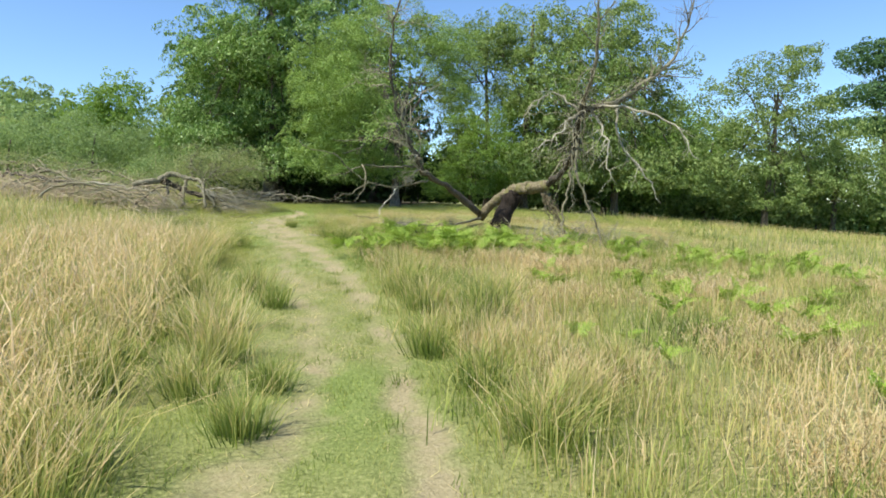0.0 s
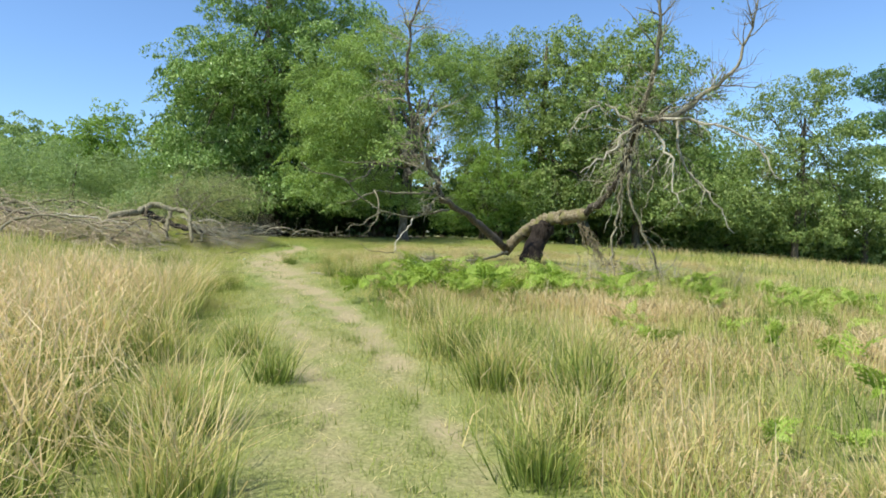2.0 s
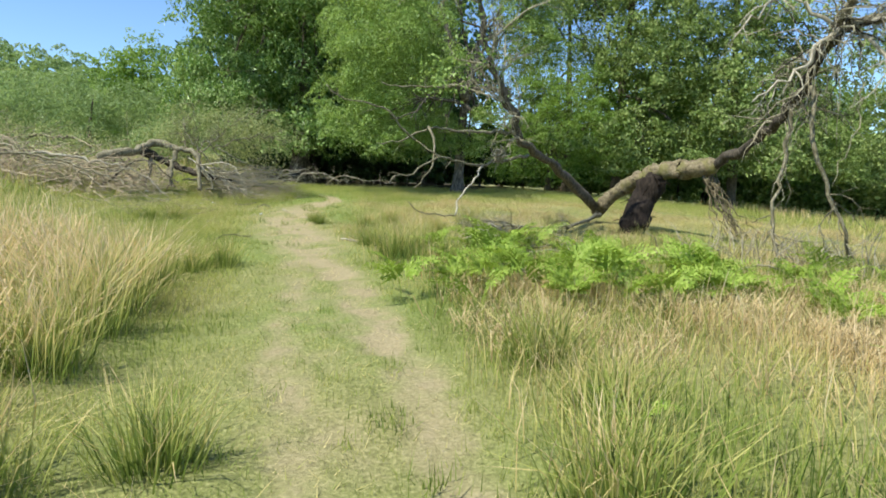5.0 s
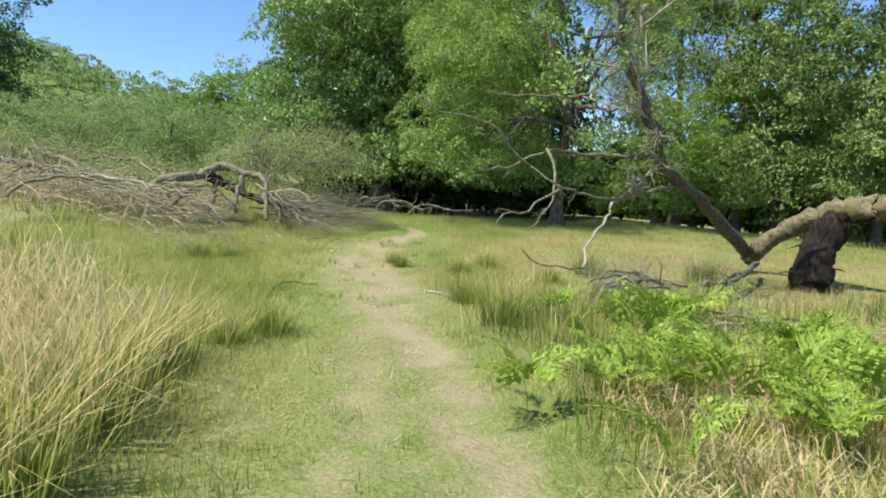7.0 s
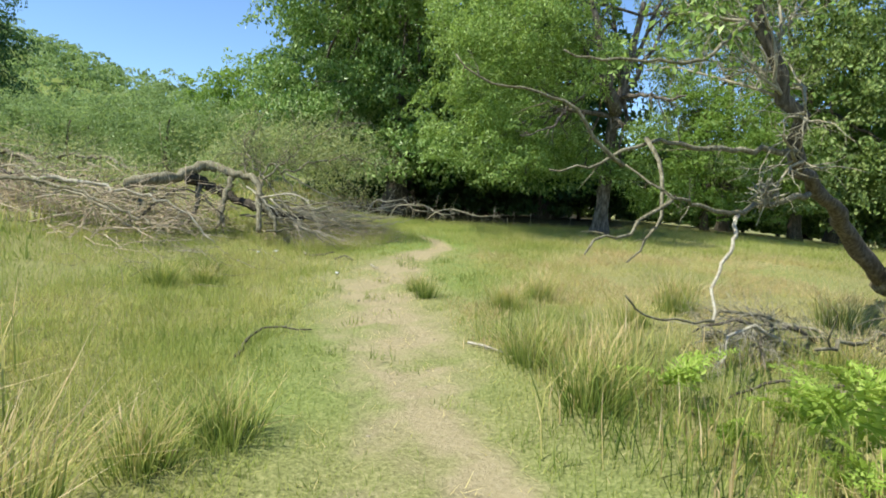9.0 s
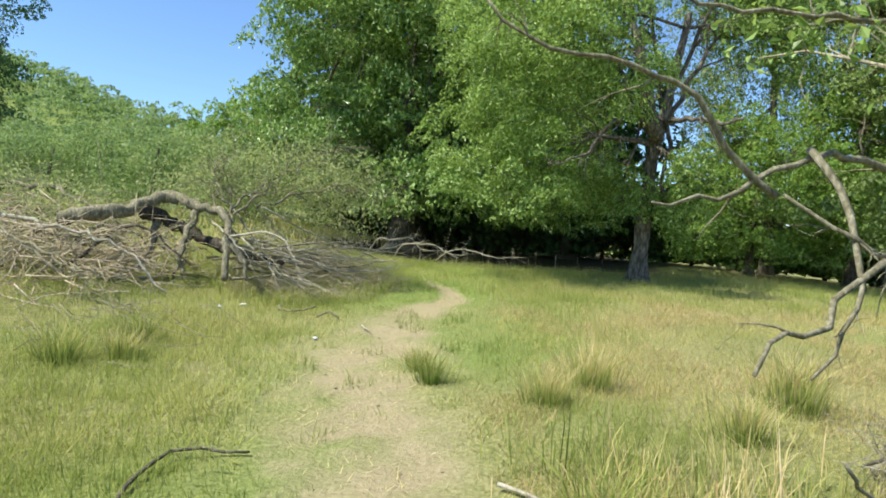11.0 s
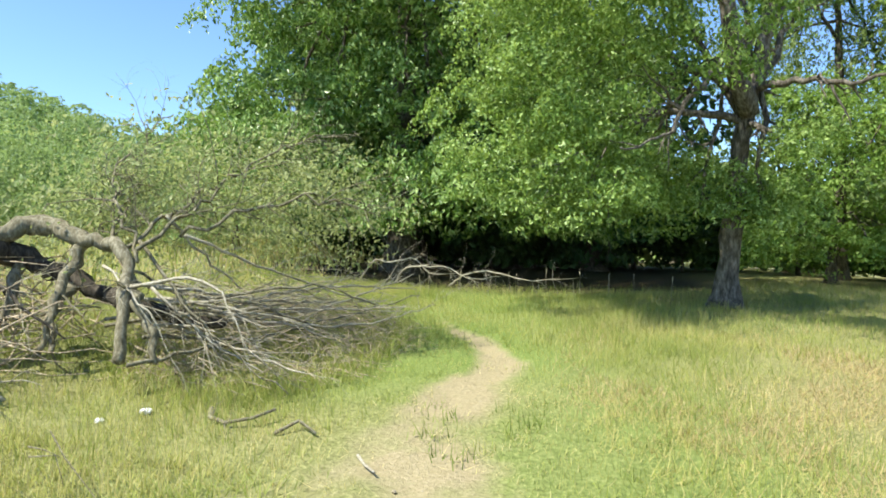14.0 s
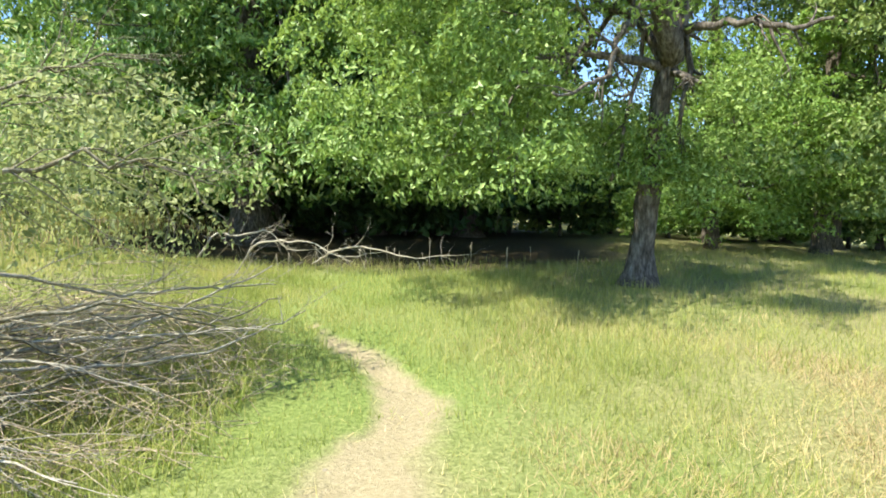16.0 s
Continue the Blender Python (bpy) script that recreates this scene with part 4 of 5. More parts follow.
# ---- the fallen tree with its heap of brush ----
def fallen_tree():
    rng = np.random.default_rng(17)
    at = np.array([-7.3, 20.0, float(land(-7.3, 20.0))])
    tree = holder("fallen_tree", at, "fallen grey tree with arched log and heap of brown brush", "fallen tree")

    def add(name, paths, mat, sides, label=""):
        ob = part(name, mesh_of(name, *tubes([(above_ground(q, 0.0) - at, w) for q, w in paths], sides, 0.4 if sides > 7 else 0.0), mat, smooth=True), tree, label)
        if len(paths) > 30:
            ob["kind"] = "stuff"

    log = smooth_path([(-8.9, 18.9, 1.95), (-8.55, 19.2, 2.04), (-8.42, 19.6, 2.12), (-8.34, 19.9, 2.28), (-8.21, 20.1, 2.34), (-7.75, 20.0, 2.18), (-7.33, 19.9, 2.13), (-7.17, 19.8, 1.96), (-7.08, 19.6, 1.62), (-7.0, 19.45, 1.3)], 0.098, 0.04, 0.06, 0.014, rng)
    add("log", [log], DEAD_WOOD, 9, "arched weathered log")
    low = smooth_path([(-8.4, 19.75, 2.1), (-8.31, 20.0, 2.05), (-8.02, 20.1, 1.88), (-7.59, 20.1, 1.74), (-7.1, 20.0, 1.6), (-6.6, 20.2, 1.5)], 0.1, 0.05, 0.07, 0.014, rng)
    add("log", [low], DARK_BARK, 8, "dark lower log")
    for pts in ([(-7.75, 20.0, 2.15), (-7.77, 19.8, 1.85), (-7.69, 19.6, 1.55), (-7.75, 19.5, 1.3)], [(-8.3, 19.95, 2.0), (-8.25, 19.8, 1.7), (-8.3, 19.6, 1.35)], [(-7.9, 20.1, 1.85), (-7.9, 19.8, 1.6), (-7.6, 19.5, 1.35)],
                [(-7.2, 19.8, 1.9), (-6.9, 19.6, 1.6), (-6.7, 19.45, 1.3)]):
        b = smooth_path(pts, 0.055, 0.022, 0.07, 0.02, rng)
        add("branch", [b] + twigs_on(rng, b, 5, 0.4, 60, 0.1, 0.01, 0.1, 2), DEAD_WOOD, 6)
    hub = np.array((-7.15, 20.0, 1.75))
    for k in range(26):  # thicker branches that lie out through the heap
        e = np.array((rng.uniform(-6.7, -5.2), rng.uniform(19.4, 22.8), 0))
        e[2] = land(e[0], e[1]) + rng.uniform(0.03, 0.75)
        h0 = hub + rng.normal(0, 0.25, 3) + (0, 0, rng.uniform(-0.2, 0.2))
        m = (h0 + e) / 2 + (0, 0, rng.uniform(-0.12, 0.1))
        b = smooth_path([h0, m + rng.normal(0, 0.12, 3), e], 0.016, 0.005, 0.12, 0.012, rng)
        add("branch", [b] + twigs_on(rng, b, 9, 0.6, 32, 0.03, 0.0042, 0.15, 2, 0.0, 0.16), BLEACHED if k % 3 else DEAD_WOOD, 4)
    brush = []
    for _ in range(800):
        a, rr = rng.uniform(0, 2 * np.pi), math.sqrt(rng.uniform(0, 1))
        c = np.array((-6.65 + 1.15 * rr * math.cos(a), 21.4 + 1.75 * rr * math.sin(a), 0))
        dome = 0.6 * (1 - rr * rr) * (0.55 + 0.9 * float(hum(c[0], c[1], 0.5, 3))) + 0.05
        c[2] = land(c[0], c[1]) + dome * rng.uniform(0, 1)
        d = np.array((rng.normal(0.45, 0.65), rng.normal(-0.15, 0.65), rng.normal(0.0, 0.2)))
        d /= np.linalg.norm(d)
        ln = rng.uniform(0.45, 1.2)
        brush.append(smooth_path([c - d * ln / 2, c + rng.normal(0, 0.06, 3), c + d * ln / 2 - (0, 0, 0.08)], 0.0034, 0.0018, 0.22, 0.012, rng))
    add("brush", brush, BRUSH, 3, "low heap of fine brown twigs")
    for pts in ([(-7.14, 19.85, 2.0), (-7.74, 20.3, 2.65), (-7.7, 20.6, 3.02), (-7.55, 20.9, 3.35)], [(-7.14, 19.85, 2.1), (-7.01, 20.4, 2.44), (-6.81, 20.8, 2.8), (-6.38, 21.2, 3.15), (-6.0, 21.5, 3.2)],
                [(-7.3, 19.9, 2.1), (-7.2, 20.8, 2.6), (-7.0, 21.6, 3.0), (-6.7, 22.2, 3.1)], [(-7.0, 20.2, 2.2), (-6.4, 20.6, 2.5), (-5.9, 21.0, 2.55), (-5.6, 21.3, 2.4)], [(-7.5, 20.0, 2.1), (-8.0, 20.9, 2.6), (-8.3, 21.5, 2.9)]):
        b = smooth_path(pts, 0.02, 0.005, 0.1, 0.03, rng)
        add("branch", [b] + twigs_on(rng, b, 20, 0.75, 45, 0.03, 0.0065, 0.15, 2, 0.0, 0.3), DEAD_WOOD, 4)
    v, f = leaf_cloud(rng, [(-7.6, 20.9, 2.7, 0.9, 0.8, 0.6), (-6.9, 21.3, 2.75, 0.9, 0.8, 0.55), (-6.3, 21.6, 2.55, 0.7, 0.8, 0.5), (-8.4, 21.2, 2.4, 0.8, 0.8, 0.5), (-7.2, 22.3, 2.4, 1.0, 0.8, 0.7), (-8.0, 20.4, 2.3, 0.6, 0.4, 0.35)], 11000, 0.05, 0.32, 0.45, 0.1, 0.2, 14)
    part("leaves", mesh_of("leaves", v - at, f, DRAB_LEAF), tree, "small wilting olive leaves")


fallen_tree()


def fallen_branch(points, r0, r1, mat, label, seed, n=6, ln=0.6, name="fallen_branch", group=""):
    """A branch or log that lies on the ground, with what is left of its twigs."""
    rng = np.random.default_rng(seed)
    p, r = smooth_path(points, r0, r1, 0.12, min(0.03, 0.5 * r0), rng)
    bend = np.cumsum(rng.normal(0, 1, (len(p), 3)), axis=0)
    bend -= np.linspace(0, 1, len(p))[:, None] * bend[-1]
    p = p + bend * min(0.022, 0.5 * r0)
    p[:, 2] = np.maximum(p[:, 2], land(p[:, 0], p[:, 1]) + r * 0.7)
    at = np.array([p[0, 0], p[0, 1], float(land(p[0, 0], p[0, 1]))])
    h = holder(name, at, label, "fallen branch", group)
    stem = part("stem", mesh_of("stem", *tubes([(p - at, r)], 8), mat, smooth=True), h)
    tone = mat if mat is BLEACHED else TWIG
    for tw in twigs_on(rng, (p, r), n, ln, 50, 0.04, r0 * 0.2, 0.15):
        group_of = [tw] + twigs_on(rng, tw, max(2, n // 3), ln * 0.5, 50, 0.04, r0 * 0.1, 0.2)
        part("twig_spray", mesh_of("twig_spray", *tubes([(above_ground(q, 0.01) - at, w) for q, w in group_of], 4), tone, smooth=True), stem)["kind"] = "stuff"
    return h


def on_land(x, y, up=0.0):
    return (x, y, float(land(x, y)) + up)


fallen_branch([on_land(-10.8, 17.6, 0.2), (-10.64, 18.0, 1.95), (-9.93, 18.5, 1.96), (-9.07, 18.4, 1.84), (-7.74, 18.0, 1.42)], 0.034, 0.01, DEAD_WOOD, "long grey fallen branch lying over tall grass", 1, 14, 0.8)
fallen_branch([(-10.2, 18.6, 2.0), (-9.13, 18.8, 1.84), (-8.13, 19.0, 1.66), on_land(-7.4, 18.9, 0.05)], 0.035, 0.012, BLEACHED, "pale barkless branch lying on fallen wood", 2, 8, 0.6)
fallen_branch([(-14.6, 21.2, 2.75), (-12.6, 20.4, 2.45), (-10.8, 19.8, 2.15), (-9.3, 19.3, 1.85), (-8.6, 19.0, 1.66)], 0.065, 0.03, DEAD_WOOD, "long weathered fallen trunk on the grassy rise", 3, 16, 1.0, "fallen_log")
fallen_branch([(-13.8, 20.2, 2.3), (-12.0, 19.6, 2.2), (-10.6, 19.2, 1.9)], 0.055, 0.03, BARK, "dark fallen trunk among dry grass", 4, 12, 0.9, "fallen_log")
fallen_branch([(-12.9, 21.0, 2.4), (-11.2, 20.6, 2.55), (-9.8, 20.4, 2.2), (-9.0, 20.2, 1.8)], 0.05, 0.02, DEAD_WOOD, "weathered fallen bough across other logs", 5, 12, 0.9)
for k in range(22):
    rg = np.random.default_rng(300 + k)
    x0, y0 = rg.uniform(-14, -8.6), rg.uniform(18.6, 21)
    a = rg.uniform(-0.5, 0.5) + (0 if k % 2 else math.pi)
    x1, y1 = x0 + 1.6 * math.cos(a), y0 + 1.0 * math.sin(a)
    fallen_branch([on_land(x0, y0, 0.15), on_land((x0 + x1) / 2, (y0 + y1) / 2, rg.uniform(0.4, 0.9)), on_land(x1, y1, 0.3)], 0.026, 0.008, (DEAD_WOOD, TWIG, BARK)[k % 3], "dead grey branch in a pile of fallen wood", 310 + k, 9, 0.7, group="pile of fallen wood")
fallen_branch([on_land(-4.75, 14.68, 0.01), on_land(-4.92, 15.23, 0.05), on_land(-4.85, 15.4, 0.06), on_land(-4.5, 15.55, 0.02)], 0.016, 0.007, BARK, "thin crooked dark stick lying on turf", 6, 2, 0.15, "stick")
for k, (x, y) in enumerate(((-1.05, 16.1), (-0.8, 16.35), (-1.0, 15.75), (-0.7, 16.0), (-0.95, 16.45))):
    fallen_branch([on_land(x + 0.5, y + 0.25, 0.1), on_land(x + 0.15, y, 0.32), on_land(x - 0.1, y - 0.1, 0.2), on_land(x - 0.2, y - 0.25 * k, 0.12)], 0.022, 0.008, (BARK, DEAD_WOOD, BLEACHED)[k % 3], "dark broken branch tangled in dry grass", 460 + k, 18, 0.45, group="dead branches in the bracken")
fallen_branch([on_land(-1.15, 16.25, 0.06), on_land(-0.75, 16.22, 0.08), on_land(-0.3, 16.2, 0.06)], 0.042, 0.036, DEAD_WOOD, "short grey broken log in dry grass", 470, 3, 0.25, "fallen_log")
fallen_branch([on_land(-3.12, 15.55, 0.02), on_land(-2.98, 15.45, 0.03), on_land(-2.8, 15.4, 0.01)], 0.014, 0.006, BLEACHED, "short pale stick lying in grass", 7, 3, 0.12, "stick")
fallen_branch([on_land(-6.2, 19.35, 0.03), on_land(-6.05, 19.12, 0.05), on_land(-5.85, 19.15, 0.02), on_land(-5.72, 19.3, 0.08)], 0.018, 0.01, DEAD_WOOD, "curled grey stick lying on short turf", 8, 4, 0.15, "stick")
fallen_branch([on_land(-5.6, 19.05, 0.02), on_land(-5.5, 19.2, 0.09), on_land(-5.36, 19.1, 0.02)], 0.012, 0.008, DEAD_WOOD, "small hooked stick on short turf", 9, 1, 0.1, "stick")
fallen_branch([on_land(-5.0, 18.85, 0.015), on_land(-4.9, 18.72, 0.015), on_land(-4.85, 18.66, 0.01)], 0.01, 0.006, BLEACHED, "short pale twig on worn turf", 10, 0, 0.1, "stick")
for k, (x, y) in enumerate(((-7.0, 27.2), (-6.2, 26.6), (-5.2, 26.4))):
    fallen_branch([on_land(x - 0.8, y + 0.2 * k, 0.05), on_land(x - 0.5, y - 0.1, 0.5 - 0.1 * k), on_land(x - 0.1, y - 0.3, 0.42), on_land(x + 0.35, y - 0.4, 0.62 - 0.15 * k), on_land(x + 0.7, y - 0.6, 0.25), on_land(x + 1.2, y - 0.5, 0.3)], 0.017, 0.005, BLEACHED, "bare crooked dead branch at foot of the trees", 320 + k, 14, 0.5, group="dead branches below the trees")
for k in range(7):
    rg = np.random.default_rng(400 + k)
    x0, y0 = rg.uniform(-0.6, 3.0), rg.uniform(12.6, 16.5)
    fallen_branch([on_land(x0, y0, 0.05), on_land(x0 - 0.4, y0 - 0.2, 0.3), on_land(x0 - 0.9, y0 - 0.5 * rg.uniform(-1, 1), 0.12)], 0.016, 0.006, (DEAD_WOOD, TWIG)[k % 2], "dead twiggy branch lying in bracken", 410 + k, 10, 0.4, group="dead branches in the bracken")
for k in range(3):
    rg = np.random.default_rng(430 + k)
    x0, y0 = rg.uniform(-0.6, 0.6), rg.uniform(13.4, 15.2)
    fallen_branch([on_land(x0 + 0.5, y0 + 0.3, 0.1), on_land(x0, y0, 0.16), on_land(x0 - 0.5, y0 + rg.uniform(-0.4, 0.2), 0.2), on_land(x0 - 0.8, y0 - 0.4, 0.1)], 0.02, 0.007, (DEAD_WOOD, BARK, BLEACHED)[k % 3], "broken dead branch lying beside the bracken", 440 + k, 12, 0.45, group="dead branches in the bracken")


# ---- grass ----
def grass(name, pieces, mat, label, category="grass"):
    """Joins blade pieces (vertices, faces, dryness) into one sward."""
    vs, q, t, d, base = [], [], [], [], 0
    for v, f, dr in pieces:
        vs.append(v), q.append(f[0] + base), t.append(f[1] + base), d.append(dr)
        base += len(v)
    me = mesh_of(name, np.concatenate(vs), [np.concatenate(q), np.concatenate(t)], mat, {"dry": np.concatenate(d)})
    return thing(name, me, label, category, "stuff")


def path_free(x, y):
    """1 off the trodden soil, towards 0 on it."""
    return np.clip(1.1 - 1.6 * bareness(x, y), 0.12 * np.clip(2.5 * hum(x, y, 0.3, 11) - 1, 0, 1), 1)


def tufted(rng, centres, per, radius):
    own = np.repeat(np.arange(len(centres)), per)
    return centres[own] + rng.normal(0, 1, (len(own), 2)) * radius, own


def heap_free(x, y):
    return np.where(((x + 6.6) / 1.0) ** 2 + ((y - 21.2) / 1.7) ** 2 > 1, 1.0, 0.6)


rng = np.random.default_rng(501)


# tall straw-topped rushes on the bank beside the path
def bank(x, y):
    d = x - path_x(y)
    edge = -1.05 - 0.5 * hum(x, y, 1.0, 5) - 0.35 * np.clip((y - 6.5) / 1.5, 0, 1) - 0.9 * np.clip((y - 11) / 4, 0, 1)
    return np.clip((edge - d) / 0.3, 0, 1) * np.clip((13.5 + 0.5 * np.clip(-5.5 - x, 0, 4) - y) / 1.3, 0.0, 1)


pieces = []
near = scatter(rng, 2900, -7.2, -0.8, -2.5, 16.5, lambda x, y: bank(x, y) * np.clip((y + 2.5 - 1.5 * hum(x, y, 0.8, 9)) / 2.5, 0, 1) * np.clip((x + 7.2) / 1.6, 0, 1))
xy, own = tufted(rng, near, 30, 0.1)
tone, tall = rng.uniform(0.5, 1.25, len(near))[own] - 0.1 * hum(xy[:, 0], xy[:, 1], 0.8, 2), rng.uniform(0.6, 1.15, len(near))[own]
d = xy[:, 0] - path_x(xy[:, 1])
edge_h = np.clip((-d - 0.9) / 1.2, 0.35, 1)
tone = tone * (0.45 + 0.55 * edge_h)
ok = -d > 0.75
xy, tone, tall, edge_h = xy[ok], tone[ok], tall[ok], edge_h[ok]
n = len(xy)
pieces.append(blades(rng, xy, 0.62 * tall * edge_h * rng.uniform(0.4, 1.3, n), rng.uniform(0.006, 0.018, n), 0.6, 0.12 * tone, tone + 0.1, mess=0.2))
xy = scatter(rng, 15000, -6.5, -0.8, 0.3, 16.5, lambda x, y: bank(x, y) * 0.7)
n = len(xy)
pieces.append(blades(rng, xy, rng.uniform(0.3, 0.7, n), rng.uniform(0.007, 0.015, n), 0.6, 0.7, rng.uniform(0.8, 1.2, n), land(xy[:, 0], xy[:, 1]) + rng.uniform(0.05, 0.36, n), flat=0.6, mess=0.25))
far = scatter(rng, 2300, -21, -5.2, -3, 19, lambda x, y: np.clip((14.2 + 0.5 * np.clip(-5.5 - x, 0, 6) - y) / 1.5, 0, 1) * np.clip((-5.2 - x) / 1.6, 0, 1) * np.clip((x + 21 - 2 * hum(x, y, 1.5, 3)) / 7, 0, 1))
xy, own = tufted(rng, far, 18, 0.2)
n = len(xy)
pieces.append(blades(rng, xy, 0.6 * rng.uniform(0.5, 1.2, n), 0.013, 0.55, 0.3, rng.uniform(0.6, 1.05, n)))
back = scatter(rng, 15000, -24, -0.6, -8, 2.2, lambda x, y: np.clip((-1.0 - x + path_x(y)) / 0.4, 0, 1) * np.clip((y + 8 - 2.5 * hum(x, y, 1.6, 6)) / 4, 0, 1) * np.clip((x + 24) / 8, 0, 1) * np.where(x > -6.5, np.clip((1.6 - y) / 4, 0, 1), 1) * 0.8)
n = len(back)
pieces.append(blades(rng, back, 0.58 * rng.uniform(0.4, 1.2, n), 0.02, 0.6, 0.2, rng.uniform(0.5, 1.1, n)))
grass("tall_grass", pieces, STRAW, "tall straw-coloured rush grass with green bases on a bank", "tall grass")

# short turf along the path and round the heap of brush
pieces = []
xy = scatter(rng, 460000, -7.5, 1.9, -3, 26, lambda x, y: path_free(x, y) ** 1.5 * np.clip((2.6 - np.abs(x - path_x(y))) / 0.7, 0, 1) * np.where(y < 12, 1.0, 0.75) * np.clip((y + 3) / 4.5, 0, 1) * (0.35 + 0.65 * hum(x, y, 0.4, 6)))
n = len(xy)
d = np.abs(xy[:, 0] - path_x(xy[:, 1]))
dryness = np.clip(0.15 + 0.15 * np.clip((xy[:, 1] - 16) / 3, 0, 1) + 0.35 * np.exp(-(((xy[:, 0] + 5.5) / 1.3) ** 2) - ((xy[:, 1] - 18) / 1.8) ** 2) + 0.6 * hum(xy[:, 0], xy[:, 1], 1.1, 3) + 0.4 * bareness(xy[:, 0], xy[:, 1]) + rng.normal(0, 0.12, n), 0, 1)
pieces.append(blades(rng, xy, (0.05 + 0.1 * np.clip(d - 0.5, 0, 1)) * rng.uniform(0.5, 1.7, n), 0.005, 0.9, dryness * 0.8, dryness, plain=True))
tufts = scatter(rng, 2600, -6.5, 1.6, 0.5, 21, lambda x, y: np.clip((1.5 - np.abs(x - path_x(y))) / 0.5, 0, 1) * np.clip(hum(x, y, 0.5, 23) * 2.2 - 0.8, 0, 1) * (0.25 + 0.75 * path_free(x, y)))
xy, own = tufted(rng, tufts, 22, 0.06)
n = len(xy)
tone, tall = rng.uniform(0.0, 0.6, len(tufts))[own], rng.uniform(0.05, 0.13, len(tufts))[own]
pieces.append(blades(rng, xy, tall * rng.uniform(0.5, 1.4, n), 0.006, 0.9, tone * 0.6, tone + rng.normal(0, 0.12, n), plain=True))
xy = scatter(rng, 70000, -7.2, -3.0, 10.5, 18.6, lambda x, y: path_free(x, y) * np.clip((path_x(y) - x - 0.7) / 0.5, 0, 1) * (0.3 + 0.7 * hum(x, y, 0.45, 71)) * np.clip((y - 10.5) / 1.5, 0, 1))
n = len(xy)
tone = 0.32 + 0.35 * hum(xy[:, 0], xy[:, 1], 0.7, 72)
pieces.append(blades(rng, xy, (0.09 + 0.12 * hum(xy[:, 0], xy[:, 1], 0.4, 73)) * rng.uniform(0.5, 1.5, n), 0.008, 1.0, tone, tone + rng.normal(0.05, 0.1, n), flat=0.45, plain=True, mess=0.3))
tufts = scatter(rng, 1500, -6, 1.4, 1.0, 20, lambda x, y: np.clip((1.35 - np.abs(x - path_x(y))) / 0.4, 0, 1) * np.clip(hum(x, y, 0.35, 61) * 2.4 - 1.1, 0, 1) * (0.3 + 0.7 * path_free(x, y)) * 0.6)
xy, own = tufted(rng, tufts, 34, 0.07)
n = len(xy)
tone, tall = rng.uniform(0.0, 0.35, len(tufts))[own], rng.uniform(0.07, 0.17, len(tufts))[own]
pieces.append(blades(rng, xy, tall * rng.uniform(0.5, 1.3, n), 0.007, 0.8, tone * 0.3, tone + rng.normal(0.05, 0.15, n), plain=True))
straws = scatter(rng, 30000, -6, 1.8, 0.5, 21, lambda x, y: np.clip((1.7 - np.abs(x - path_x(y))) / 0.4, 0, 1) * np.clip(hum(x, y, 0.4, 63) * 2 - 0.8, 0, 1) * 0.8)
n = len(straws)
pieces.append(blades(rng, straws, rng.uniform(0.05, 0.16, n), 0.006, 0.3, 0.9, rng.uniform(0.7, 1.2, n), flat=1.1, plain=True, mess=0.3))
xy = scatter(rng, 160000, -10, -3, 13, 27, lambda x, y: path_free(x, y) * np.clip((path_x(y) - x - 0.8) / 0.6, 0, 1) * (0.4 + 0.6 * hum(x, y, 0.7, 2)) * heap_free(x, y))
n = len(xy)
dryness = np.clip(0.2 + 0.35 * np.exp(-(((xy[:, 0] + 5.5) / 1.3) ** 2) - ((xy[:, 1] - 18) / 1.8) ** 2) + 0.5 * hum(xy[:, 0], xy[:, 1], 0.9, 7) + rng.normal(0, 0.15, n), 0, 1)
pieces.append(blades(rng, xy, 0.13 * rng.uniform(0.4, 1.7, n), 0.006, 0.9, dryness * 0.7, dryness, plain=True))
xy = scatter(rng, 130000, -8, 9, 21.5, 31, lambda x, y: (0.4 + 0.6 * hum(x, y, 0.7, 2)) * path_free(x, y) * heap_free(x, y) * np.where(x < -0.8, np.clip((27.8 - y) / 1.5, 0, 1), np.clip((31 - y) / 5, 0, 1)))
n = len(xy)
dryness = np.clip(0.3 + 0.5 * hum(xy[:, 0], xy[:, 1], 0.9, 7) + rng.normal(0, 0.15, n), 0, 1)
pieces.append(blades(rng, xy, 0.12 * rng.uniform(0.4, 1.8, n), 0.007, 0.9, dryness * 0.7, dryness, plain=True))
xy = scatter(rng, 14000, -8, -5.3, 19.2, 23.2, lambda x, y: (0.2 + 0.8 * hum(x, y, 0.4, 7)) * np.where(((x + 6.6) / 1.2) ** 2 + ((y - 21.2) / 1.9) ** 2 < 1, 1.0, 0.0))
n = len(xy)
pieces.append(blades(rng, xy, 0.24 * rng.uniform(0.4, 1.5, n), 0.007, 0.8, 0.3, rng.uniform(0.3, 1.0, n), flat=0.3, mess=0.3))
grass("turf", pieces, TURF, "short green turf with dry blades beside the footpath")

# dry meadow on the slope away from the bank
def right_side(x, y):
    return np.clip((x - path_x(y) - 0.95 - 0.3 * hum(x, y, 0.9, 8)) / 0.35, 0, 1)


